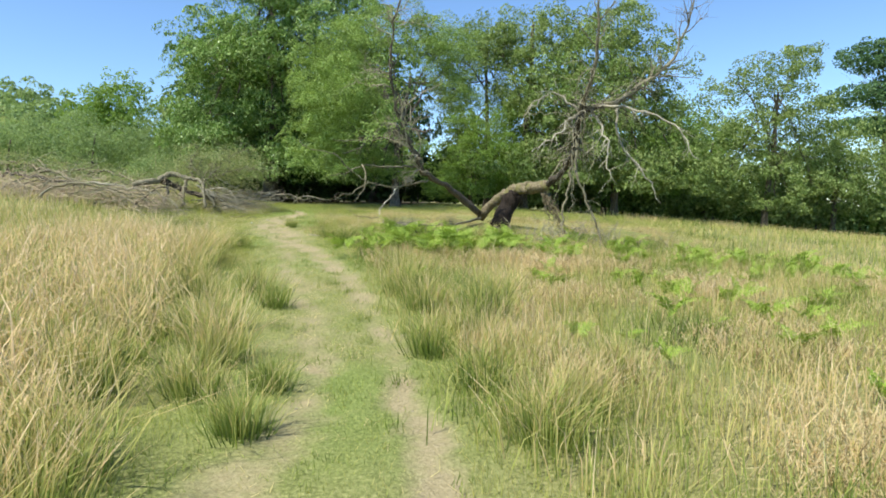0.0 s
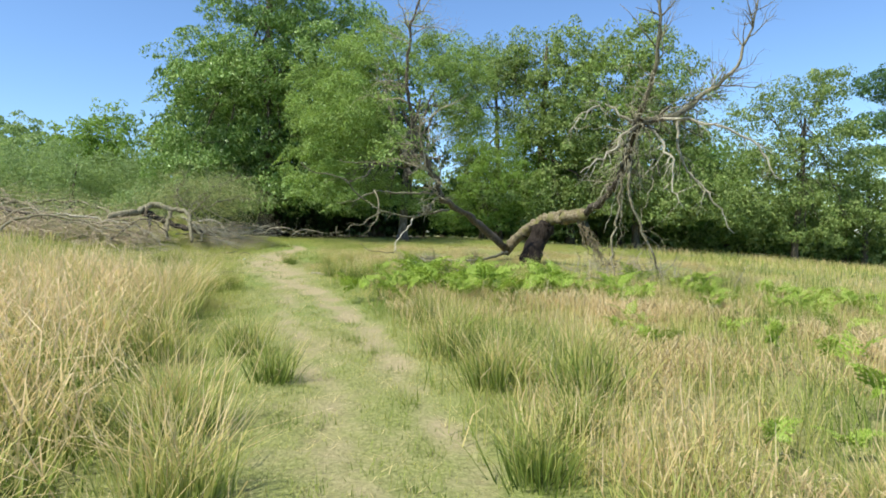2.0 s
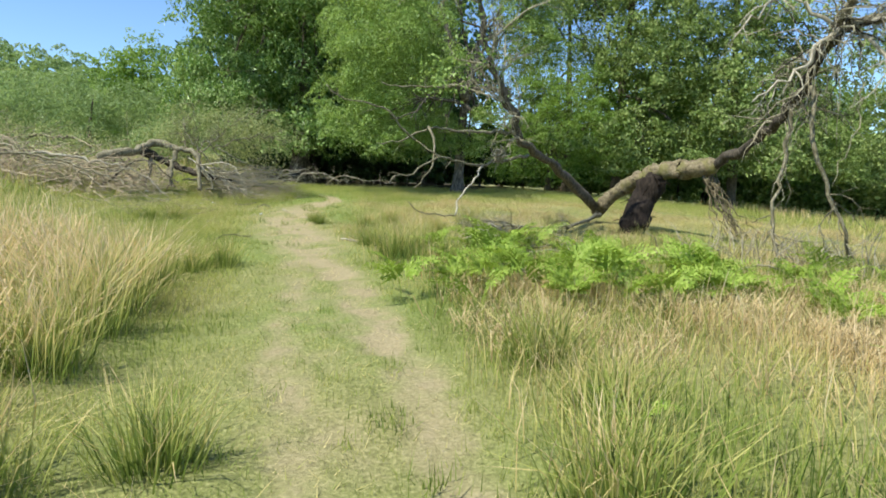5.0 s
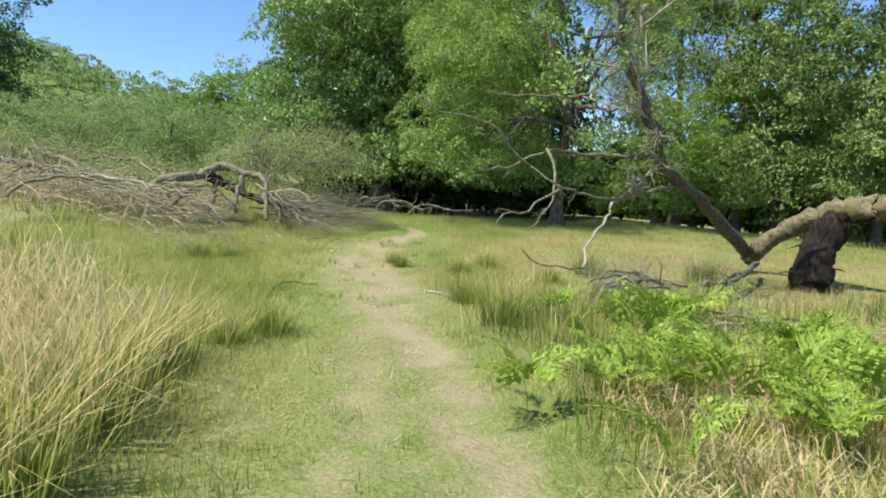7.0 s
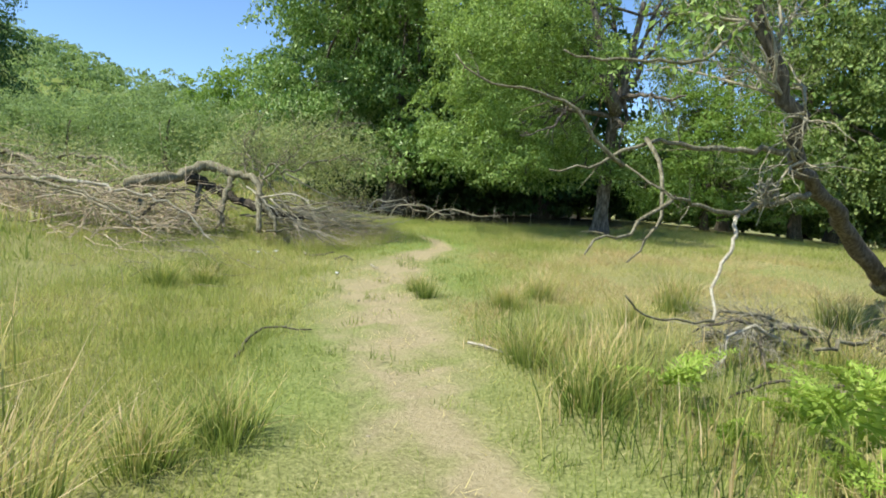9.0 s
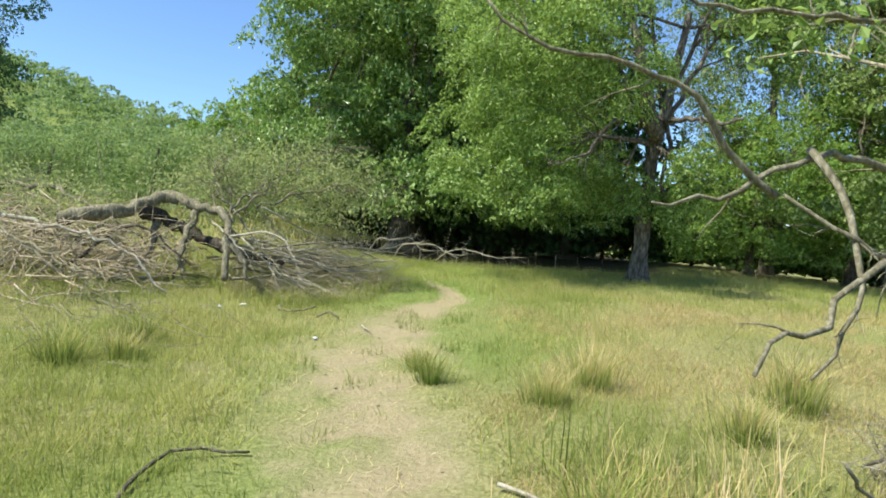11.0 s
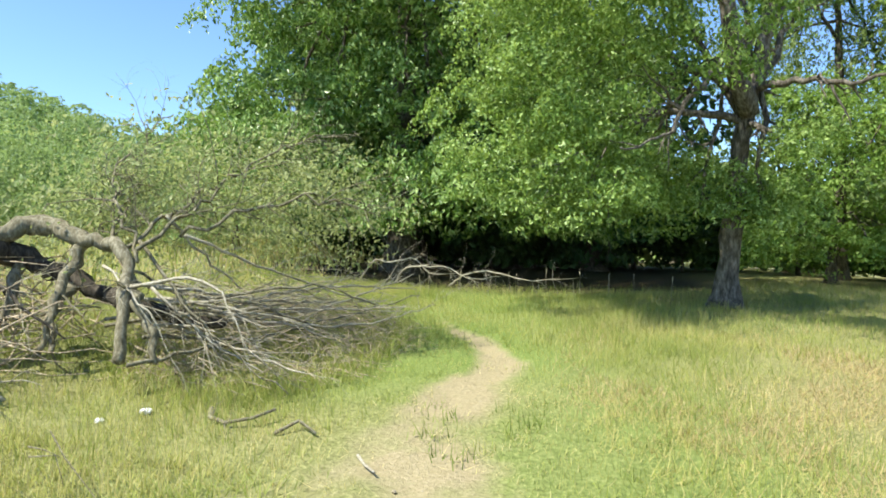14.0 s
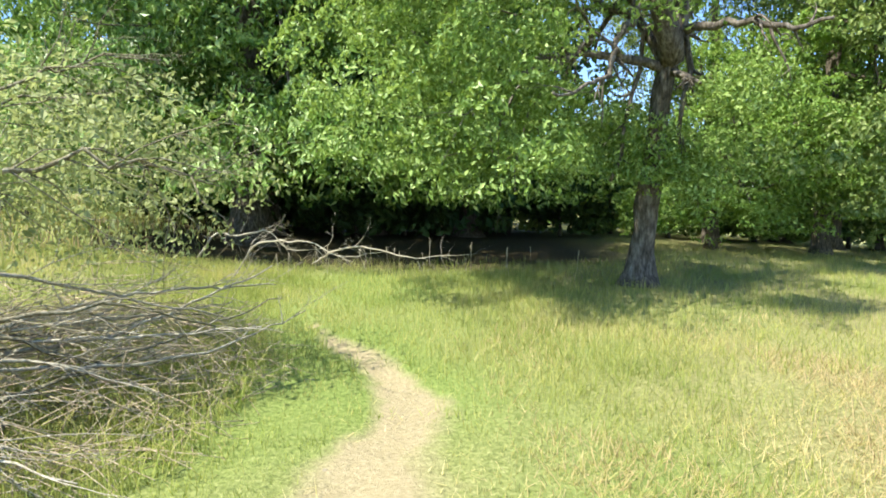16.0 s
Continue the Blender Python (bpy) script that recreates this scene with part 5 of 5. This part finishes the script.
pieces = []
xy = scatter(rng, 135000, -3, 9.5, -2.5, 16, lambda x, y: right_side(x, y) * np.clip((y + 2.5) / 4, 0, 1) * np.clip((9.5 - x - hum(x, y, 1, 5)) / 2.5, 0, 1) * (0.25 + 0.75 * hum(x, y, 0.8, 1)))
n = len(xy)
g = hum(xy[:, 0], xy[:, 1], 1.4, 12)
dryness = np.clip(0.2 + 0.8 * g - 0.4 * np.clip((xy[:, 1] - 10) / 2, 0, 1) * np.exp(-(((xy[:, 0] - path_x(xy[:, 1]) - 1.2) / 0.8) ** 2)) + rng.normal(0, 0.13, n), 0.1, 1.1)
pieces.append(blades(rng, xy, (0.2 + 0.2 * hum(xy[:, 0], xy[:, 1], 0.9, 4)) * rng.uniform(0.4, 1.5, n), 0.007, 0.8, dryness * 0.7, dryness))
xy = scatter(rng, 60000, -3.5, 3.0, 0.5, 16, lambda x, y: np.exp(-(((x - path_x(y) - 1.5 - 0.35 * (hum(x, y, 0.9, 8) - 0.5)) / 0.42) ** 2)) * np.clip(hum(x, y, 0.55, 52) * 1.9 - 0.6, 0, 1) * np.clip(np.maximum(9.2 - y, y - 13.2), 0, 1))
n = len(xy)
dryness = np.clip(0.3 + 0.65 * hum(xy[:, 0], xy[:, 1], 0.8, 53) + rng.normal(0, 0.16, n), 0.05, 1.1)
pieces.append(blades(rng, xy, (0.22 + 0.3 * hum(xy[:, 0], xy[:, 1], 0.6, 54)) * rng.uniform(0.4, 1.3, n), rng.uniform(0.006, 0.011, n), 0.45, dryness * 0.7, dryness + 0.1))
xy = scatter(rng, 75000, 5, 32, -8, 33, lambda x, y: (0.3 + 0.7 * hum(x, y, 1.2, 9)) * np.clip((x - 6) / 3, 0, 1) * np.clip((y + 8 - 3 * hum(x, y, 2, 2)) / 5, 0, 1) * np.clip((32 - x) / 8, 0, 1))
n = len(xy)
dryness = np.clip(0.3 + 0.7 * hum(xy[:, 0], xy[:, 1], 1.8, 15) + rng.normal(0, 0.13, n), 0.1, 1.05)
pieces.append(blades(rng, xy, 0.34 * rng.uniform(0.4, 1.4, n), 0.024, 0.6, dryness * 0.6, dryness, plain=True))
xy = scatter(rng, 46000, -44, -8, 16, 44, lambda x, y: 0.8 * np.clip((x + 44) / 8, 0, 1) * np.clip((-8 - x) / 2, 0, 1) * np.clip((y - 16) / 2, 0, 1) * np.clip((44 - y) / 6, 0, 1))
n = len(xy)
pieces.append(blades(rng, xy, 0.4 * rng.uniform(0.4, 1.4, n), 0.035, 0.5, 0.35, rng.uniform(0.4, 1.0, n), plain=True))
grass("meadow_grass", pieces, STRAW, "dry beige meadow grass mixed with green", "grass")

pieces = []
xy = scatter(rng, 260000, -5, 9, 14.5, 25, lambda x, y: np.clip((x - path_x(y) - 0.7) / 0.5, 0, 1) * (0.35 + 0.65 * hum(x, y, 1.2, 9)) * np.clip((24.5 - 0.4 * hum(x, y, 1, 1) - y) / 3, 0, 1))
n = len(xy)
dryness = np.clip(0.1 + 0.75 * hum(xy[:, 0], xy[:, 1], 1.5, 15) - 0.35 * np.exp(-(((xy[:, 1] - 15.6) / 1.3) ** 2)) - 0.45 * np.exp(-(((xy[:, 0] - path_x(xy[:, 1]) - 1.1) / 0.8) ** 2)) * np.clip((19 - xy[:, 1]) / 3, 0.25, 1) + rng.normal(0, 0.08, n), 0.02, 1.0)
pieces.append(blades(rng, xy, (0.05 + 0.11 * hum(xy[:, 0], xy[:, 1], 1.3, 21)) * rng.uniform(0.4, 1.7, n), 0.0055, 1.1, dryness * 0.9, dryness, flat=0.5, plain=True, mess=0.3))
grass("meadow_turf", pieces, MEADOW, "soft short meadow grass fading from green to beige", "grass")

pieces = []
xy = scatter(rng, 190000, -4.2, 7, 15.5, 24, lambda x, y: np.clip((x - path_x(y) - 0.6) / 0.5, 0, 1) * np.clip((hum(x, y, 1.1, 40) - 0.5) * 5, 0, 1) * np.clip((23.4 - y) / 2, 0, 1))
n = len(xy)
pieces.append(blades(rng, xy, 0.12 * rng.uniform(0.4, 1.7, n), 0.006, 1.1, 0.1, rng.uniform(0.2, 1.0, n), flat=0.55, plain=True, mess=0.3))
grass("seeding_grass", pieces, PEACH, "fine peach-tinted seeding grass in patches", "grass")

# brown mats of last year's bracken
pieces = []
mats = scatter(rng, 1400, 0.6, 8, 1.5, 11, lambda x, y: right_side(x, y) * np.clip((hum(x, y, 1.1, 30) - 0.5) * 5, 0, 1))
mats = np.concatenate([mats, scatter(rng, 420, -1.2, 3.5, 10.2, 13.0, lambda x, y: right_side(x, y) * np.clip(hum(x, y, 0.7, 33) * 2 - 0.5, 0, 1))])
xy, own = tufted(rng, mats, 30, 0.16)
n = len(xy)
pieces.append(blades(rng, xy, 0.22 * rng.uniform(0.4, 1.5, n), 0.009, 0.5, 0.2, rng.uniform(0.2, 1.0, n), land(xy[:, 0], xy[:, 1]) + rng.uniform(0, 0.16, n), flat=0.95))
xy = scatter(rng, 1500, -2, 8, 10, 16, lambda x, y: right_side(x, y) * np.exp(-(((y - 13.2 + 0.22 * (x + 1.3)) / 1.5) ** 2)))
n = len(xy)
pieces.append(blades(rng, xy, 0.34 * rng.uniform(0.5, 1.3, n), 0.012, 0.25, 0.1, rng.uniform(0.1, 0.6, n)))
xy = scatter(rng, 700, -0.4, 6.5, 2.2, 12.5, lambda x, y: right_side(x, y) * (0.2 + 0.6 * hum(x, y, 1.0, 44)))
n = len(xy)
pieces.append(blades(rng, xy, rng.uniform(0.25, 0.55, n), 0.009, 0.3, rng.uniform(0.0, 0.4, n), rng.uniform(0.3, 1.1, n)))
grass("dead_bracken", pieces, DEADFERN, "mat of brown broken bracken from last year", "dead bracken")


# ---- rush clumps, each one a plant ----
def clump_mesh(seed, tall, n, dry0, dry1, radius):
    rg = np.random.default_rng(seed)
    xy = rg.normal(0, radius, (n, 2))
    r = np.hypot(xy[:, 0], xy[:, 1]) / radius
    v, f, dr = blades(rg, xy, tall * rg.uniform(0.55, 1.1, n), rg.uniform(0.006, 0.012, n), 0.4, dry0, np.clip(rg.normal(dry1, 0.25, n), 0, 1.1), np.zeros(n), mess=0.2)
    v = v.reshape(-1, 5, 3)
    out = xy / (np.hypot(xy[:, 0], xy[:, 1])[:, None] + 1e-6)
    v[:, 2, :2] += out * 0.045 * r[:, None]
    v[:, 3, :2] += out * 0.045 * r[:, None]
    v[:, 4, :2] += out * 0.13 * r[:, None]
    halves = []
    for name, keep in (("upright_tuft", r < np.median(r)), ("leaning_tuft", r >= np.median(r))):
        i = np.arange(keep.sum())[:, None] * 5
        halves.append(mesh_of(name, v[keep].reshape(-1, 3), [i + [0, 1, 3, 2], i + [2, 3, 4]], STRAW, {"dry": dr.reshape(-1, 5)[keep].ravel()}))
    return halves


GREEN_RUSH = [clump_mesh(600 + k, 0.5, 270, 0.14, 0.5 + 0.14 * k, 0.1) for k in range(3)]
STRAW_RUSH = [clump_mesh(610 + k, 0.68, 330, 0.16, 0.85 + 0.05 * k, 0.13) for k in range(3)]


def rush(x, y, kind, size, k):
    me = (STRAW_RUSH if kind == "straw" else GREEN_RUSH)[k % 3]
    label = "straw-coloured clump of tall rushes on the bank" if kind == "straw" else "green clump of rushes at the edge of the path"
    m = pose(x, y, float(land(x, y)) - 0.01, 0, 0, 47 * k) @ Matrix.Diagonal((size, size, size, 1))
    clump = holder("rush_clump", (0, 0, 0), label, "rushes", "rush clumps")
    clump.matrix_basis = m
    for half in me:
        part(half.name.split(".")[0], half, clump)["kind"] = "stuff"


PLACES = [(0.29, 4.66, 0.9), (-0.1, 5.6, 0.9), (0.62, 3.7, 1.0), (0.25, 6.2, 0.8), (-0.45, 8.43, 1.1), (-0.16, 7.35, 1.1), (0.49, 7.02, 1.2), (-0.6, 10.3, 1.1), (-0.3, 9.4, 0.9), (-1.27, 4.62, 0.7), (-1.25, 3.78, 0.8),
          (-1.81, 4.51, 0.9), (-2.15, 14.46, 1.0), (-2.6, 15.2, 0.8), (-4.03, 17.5, 0.5), (-3.85, 17.2, 0.55),
          (-4.1, 13.4, 0.8), (-4.3, 12.98, 0.8), (-6.54, 17.31, 0.6), (-6.62, 16.51, 0.7), (-6.32, 16.81, 0.6), (-2.0, 7.6, 0.8), (-2.5, 8.6, 0.9)]
for k, (x, y, s) in enumerate(PLACES):
    rush(x, y, "green", s, k)
for k, (x, y, s) in enumerate([(-3.15, 8.2, 0.95), (-4.15, 11.0, 1.2), (-3.95, 10.4, 1.1), (-4.35, 11.5, 1.15), (-3.75, 9.6, 0.95), (-1.9, 5.3, 0.9), (-2.3, 6.3, 0.95), (-2.64, 17.42, 0.6), (-2.95, 16.9, 0.5), (-1.7, 16.6, 0.55), (-4.4, 12.2, 1.0), (-2.1, 3.2, 1.0), (-2.6, 4.4, 1.0), (-1.9, 2.6, 0.9),
                                 (0.95, 4.2, 0.7), (1.4, 5.0, 0.6), (0.75, 8.1, 0.75), (-0.2, 15.6, 0.7), (-1.2, 17.4, 0.75), (0.3, 17.2, 0.7)]):
    rush(x, y, "straw", s, k)


# ---- bracken ----
def fern_mesh(seed, fronds, tall):
    """A bracken plant: upright stalks whose triangular blades lean out, with toothed pinnae."""
    rg = np.random.default_rng(seed)
    vs, ts = [], []

    def quad(a, b, c, d):
        k = len(vs)
        vs.extend((a, b, c, d))
        ts.extend(((k, k + 1, k + 2), (k, k + 2, k + 3)))

    for k in range(fronds):
        az = 2 * np.pi * (k + rg.uniform(-0.3, 0.3)) / fronds
        out, side = np.array([math.cos(az), math.sin(az), 0]), np.array([-math.sin(az), math.cos(az), 0])
        h, reach = tall * rg.uniform(0.75, 1.15), tall * rg.uniform(0.75, 1.1)
        u = np.linspace(0, 1, 15)
        spine = out * (reach * u ** 2.1)[:, None] + np.array([0, 0, 1]) * (h * (1.9 * u - 0.95 * u ** 2))[:, None]
        for a, b in zip(spine[:-1], spine[1:]):
            quad(a - side * 0.004, a + side * 0.004, b + side * 0.003, b - side * 0.003)
        roll = rg.normal(0, 0.45)
        wing = side * math.cos(roll) + np.array([0, 0, 1]) * math.sin(roll)
        size = rg.uniform(0.75, 1.2)
        for i in range(5, 15):
            for half in (0.0, 0.5):
                p, t = spine[i] * (1 - half) + spine[min(i + 1, 14)] * half, spine[min(i + 1, 14)] - spine[i - 1]
                t = t / np.linalg.norm(t)
                ln = size * 0.42 * tall * (1 - (i + half - 5) / 10.5) ** 0.9 * rg.uniform(0.8, 1.1) + 0.012
                for sg in (-1, 1):
                    d = wing * sg * 0.9 + t * rg.uniform(0.25, 0.6) - np.array([0, 0, rg.uniform(0.0, 0.35)])
                    w = t * ln * 0.05
                    quad(p, p + d * ln * 0.4 + w, p + d * ln, p + d * ln * 0.4 - w)
                    for j in range(3):
                        c = p + d * ln * (j + 0.5) / 3.6
                        wl = ln * 0.19 * (1 - j / 3.8)
                        tip = rg.normal(0, 0.008, 3)
                        quad(c - d * ln * 0.1, c + (t + d * 0.3) * wl + tip, c + d * ln * 0.13, c - (t - d * 0.3) * wl - tip)
    return mesh_of("bracken", np.array(vs), [np.array(ts)], FERN)


FERNS = [fern_mesh(700 + k, (3, 4, 3, 4, 2)[k], (0.5, 0.4, 0.56, 0.34, 0.46)[k]) for k in range(5)]
rng = np.random.default_rng(720)


def fern_bed(x, y):
    c = 13.1 - 0.22 * (x + 1.3) + 0.5 * (hum(x, y, 1.5, 3) - 0.5)
    return np.exp(-(((y - c) / (1.0 + 0.5 * np.clip(x - 1, 0, 1))) ** 2)) * np.clip((x + 1.9) / 0.5, 0, 1) * np.clip((9 - x) / 2, 0, 1)


beds = scatter(rng, 3000, -2, 9, 9, 17, lambda x, y: fern_bed(x, y) * np.clip((hum(x, y, 0.6, 17) - 0.5) * 5, 0, 1))
beds = np.concatenate([beds[:185], scatter(rng, 60, 1.2, 5, 3.0, 10, lambda x, y: 0.5 * np.ones_like(x)), [[-0.3, 8.9], [-1.3, 12.7], [-1.0, 12.4], [-0.6, 12.2], [-0.2, 12.1], [0.3, 12.2]]])
for k, (x, y) in enumerate(beds):
    s = rng.uniform(0.75, 1.3) * (0.6 if y < 10.5 else 0.6 + 0.25 * float(np.clip((2.2 - x) / 1.5, 0, 1)))
    m = pose(x, y, float(land(x, y)) - 0.01, rng.normal(0, 9), rng.normal(0, 9), rng.uniform(0, 360)) @ Matrix.Diagonal((s, s, s, 1))
    thing("bracken", FERNS[k % 5], "fresh green bracken fern with arching fronds in meadow", "fern", "", "bracken bed", m)


# ---- small things on the ground ----
def lump_mesh(name, seed, r, flat, mat, rough=0.25):
    bm = bmesh.new()
    bmesh.ops.create_icosphere(bm, subdivisions=2, radius=r)
    rg = random.Random(seed)
    for v in bm.verts:
        v.co *= 1 + rg.uniform(-rough, rough)
        v.co.z *= flat
    me = bpy.data.meshes.new(name)
    bm.to_mesh(me)
    bm.free()
    me.materials.append(mat)
    return me


for k, (x, y, r) in enumerate(((-6.6, 19.2, 0.042), (-6.75, 18.95, 0.026), (-5.26, 18.2, 0.026), (-9.0, 19.2, 0.05), (-8.25, 19.6, 0.04))):
    thing("white_scrap", lump_mesh("white_scrap", k, r, 0.5, PAPER), "small white crumpled scrap lying on short turf", "litter", "", "white scraps", pose(x, y, float(land(x, y)) + r * 0.35, 0, 0, 40 * k))
PEBBLE = [lump_mesh("pebble", 20 + k, 0.022, 0.55, STONE, 0.18) for k in range(3)]
spots = scatter(rng, 3000, -5.5, 0.5, 2.5, 22.5, lambda x, y: np.clip(bareness(x, y) - 0.45, 0, 1) * 0.35)[:70]
for k, (x, y) in enumerate(spots):
    s = rng.uniform(0.3, 0.8)
    thing("pebble", PEBBLE[k % 3], "small pale pebble on the earth path", "stone", "", "pebbles on the path", pose(x, y, float(land(x, y)) - 0.03 * float(bareness(x, y)) + 0.006 * s, 0, 0, 31 * k) @ Matrix.Diagonal((s, s * 0.8, s, 1)))


def stalk_mesh(seed):
    """A dry flowering stalk with its narrow seed head."""
    rg = np.random.default_rng(seed)
    top = np.array((rg.normal(0, 0.04), rg.normal(0, 0.04), 0.5))
    stem = smooth_path([(0, 0, -0.02), top * 0.5 + (0.01, 0, 0), top], 0.004, 0.002, 0.08, 0.002, rg)
    head = [smooth_path([top * u, top * u + rg.normal(0, 0.012, 3) + (0, 0, 0.03)], 0.005, 0.002, 0.03) for u in np.linspace(0.72, 1.0, 14)]
    return mesh_of("dry_stalk", *tubes([stem] + head, 4), PAPER_STALK, smooth=True)


PAPER_STALK = bark_material("dry_stalk", (0.35, 0.3, 0.2), (0.52, 0.46, 0.33), (0.68, 0.62, 0.48), 12)
STALKS = [stalk_mesh(840 + k) for k in range(3)]
for k in range(16):
    x, y = rng.uniform(-6.5, -1.5), rng.uniform(25.6, 27.2)
    s = rng.uniform(0.5, 0.85)
    thing("dry_stalk", STALKS[k % 3], "pale dry flowering stalk at the edge of shade", "grass stalk", "", "dry stalks", pose(x, y, float(land(x, y)), 0, 0, 50 * k) @ Matrix.Diagonal((s, s, s, 1)))


def brush_litter():
    """Thin dead stems strewn on the turf before the fallen wood."""
    rg = np.random.default_rng(811)
    paths = []
    for _ in range(80):
        x, y = rg.normal(-7.0, 0.7), rg.normal(17.6, 0.7)
        c = np.array(on_land(x, y, rg.uniform(0.0, 0.22)))
        a = rg.normal(0.1, 0.5)
        dd = np.array((math.cos(a), -0.5 + math.sin(a) * 0.6, rg.normal(0, 0.15)))
        ln = rg.uniform(0.3, 0.9)
        paths.append(smooth_path([c - dd * ln / 2, c + rg.normal(0, 0.05, 3), c + dd * ln / 2], 0.0045, 0.002, 0.2, 0.012, rg))
    v, f = tubes(paths, 3)
    thing("brush_litter", mesh_of("brush_litter", above_ground(v, 0.004), f, DEAD_WOOD, smooth=True), "strewn thin dead stems on turf before fallen wood", "brush", "stuff")


brush_litter()


def brush_pile():
    """Tangled thin brushwood among the fallen logs on the bank."""
    rg = np.random.default_rng(821)
    paths = []
    for _ in range(1150):
        x, y = rg.uniform(-14.5, -7.8), rg.normal(19.3, 0.75)
        c = np.array(on_land(x, y, abs(rg.normal(0.15, 0.32))))
        dd = np.array((rg.normal(0.6, 0.6), rg.normal(0, 0.5), rg.normal(0, 0.3)))
        dd /= np.linalg.norm(dd)
        ln = rg.uniform(0.4, 1.4)
        paths.append(smooth_path([c - dd * ln / 2, c + rg.normal(0, 0.08, 3), c + dd * ln / 2], 0.008, 0.003, 0.2, 0.025, rg))
    v, f = tubes(paths, 3)
    thing("brush_pile", mesh_of("brush_pile", above_ground(v, 0.004), f, BRUSH, smooth=True), "tangled grey-brown brushwood among fallen logs", "brush", "stuff")




brush_pile()


def pile_leaves():
    """Leafy sprays left on the fallen wood."""
    rg = np.random.default_rng(831)
    lob = [(x, 20.3 + rg.normal(0, 0.4), float(land(x, 20.3)) + rg.uniform(0.45, 0.95), 0.6, 0.5, 0.3) for x in np.linspace(-14.5, -9.0, 13)]
    lob += [(-10.2, 18.9, float(land(-10.2, 18.9)) + 0.5, 0.6, 0.4, 0.3), (-9.4, 19.0, float(land(-9.4, 19.0)) + 0.35, 0.5, 0.4, 0.25)]
    v, f = leaf_cloud(rg, lob, 8000, 0.055, 0.3, 0.45, 0.1, 0.3, 14)
    thing("wilted_spray", mesh_of("wilted_spray", v, f, DRAB_LEAF), "wilting olive leaves on the fallen wood", "leaves", "stuff")


pile_leaves()
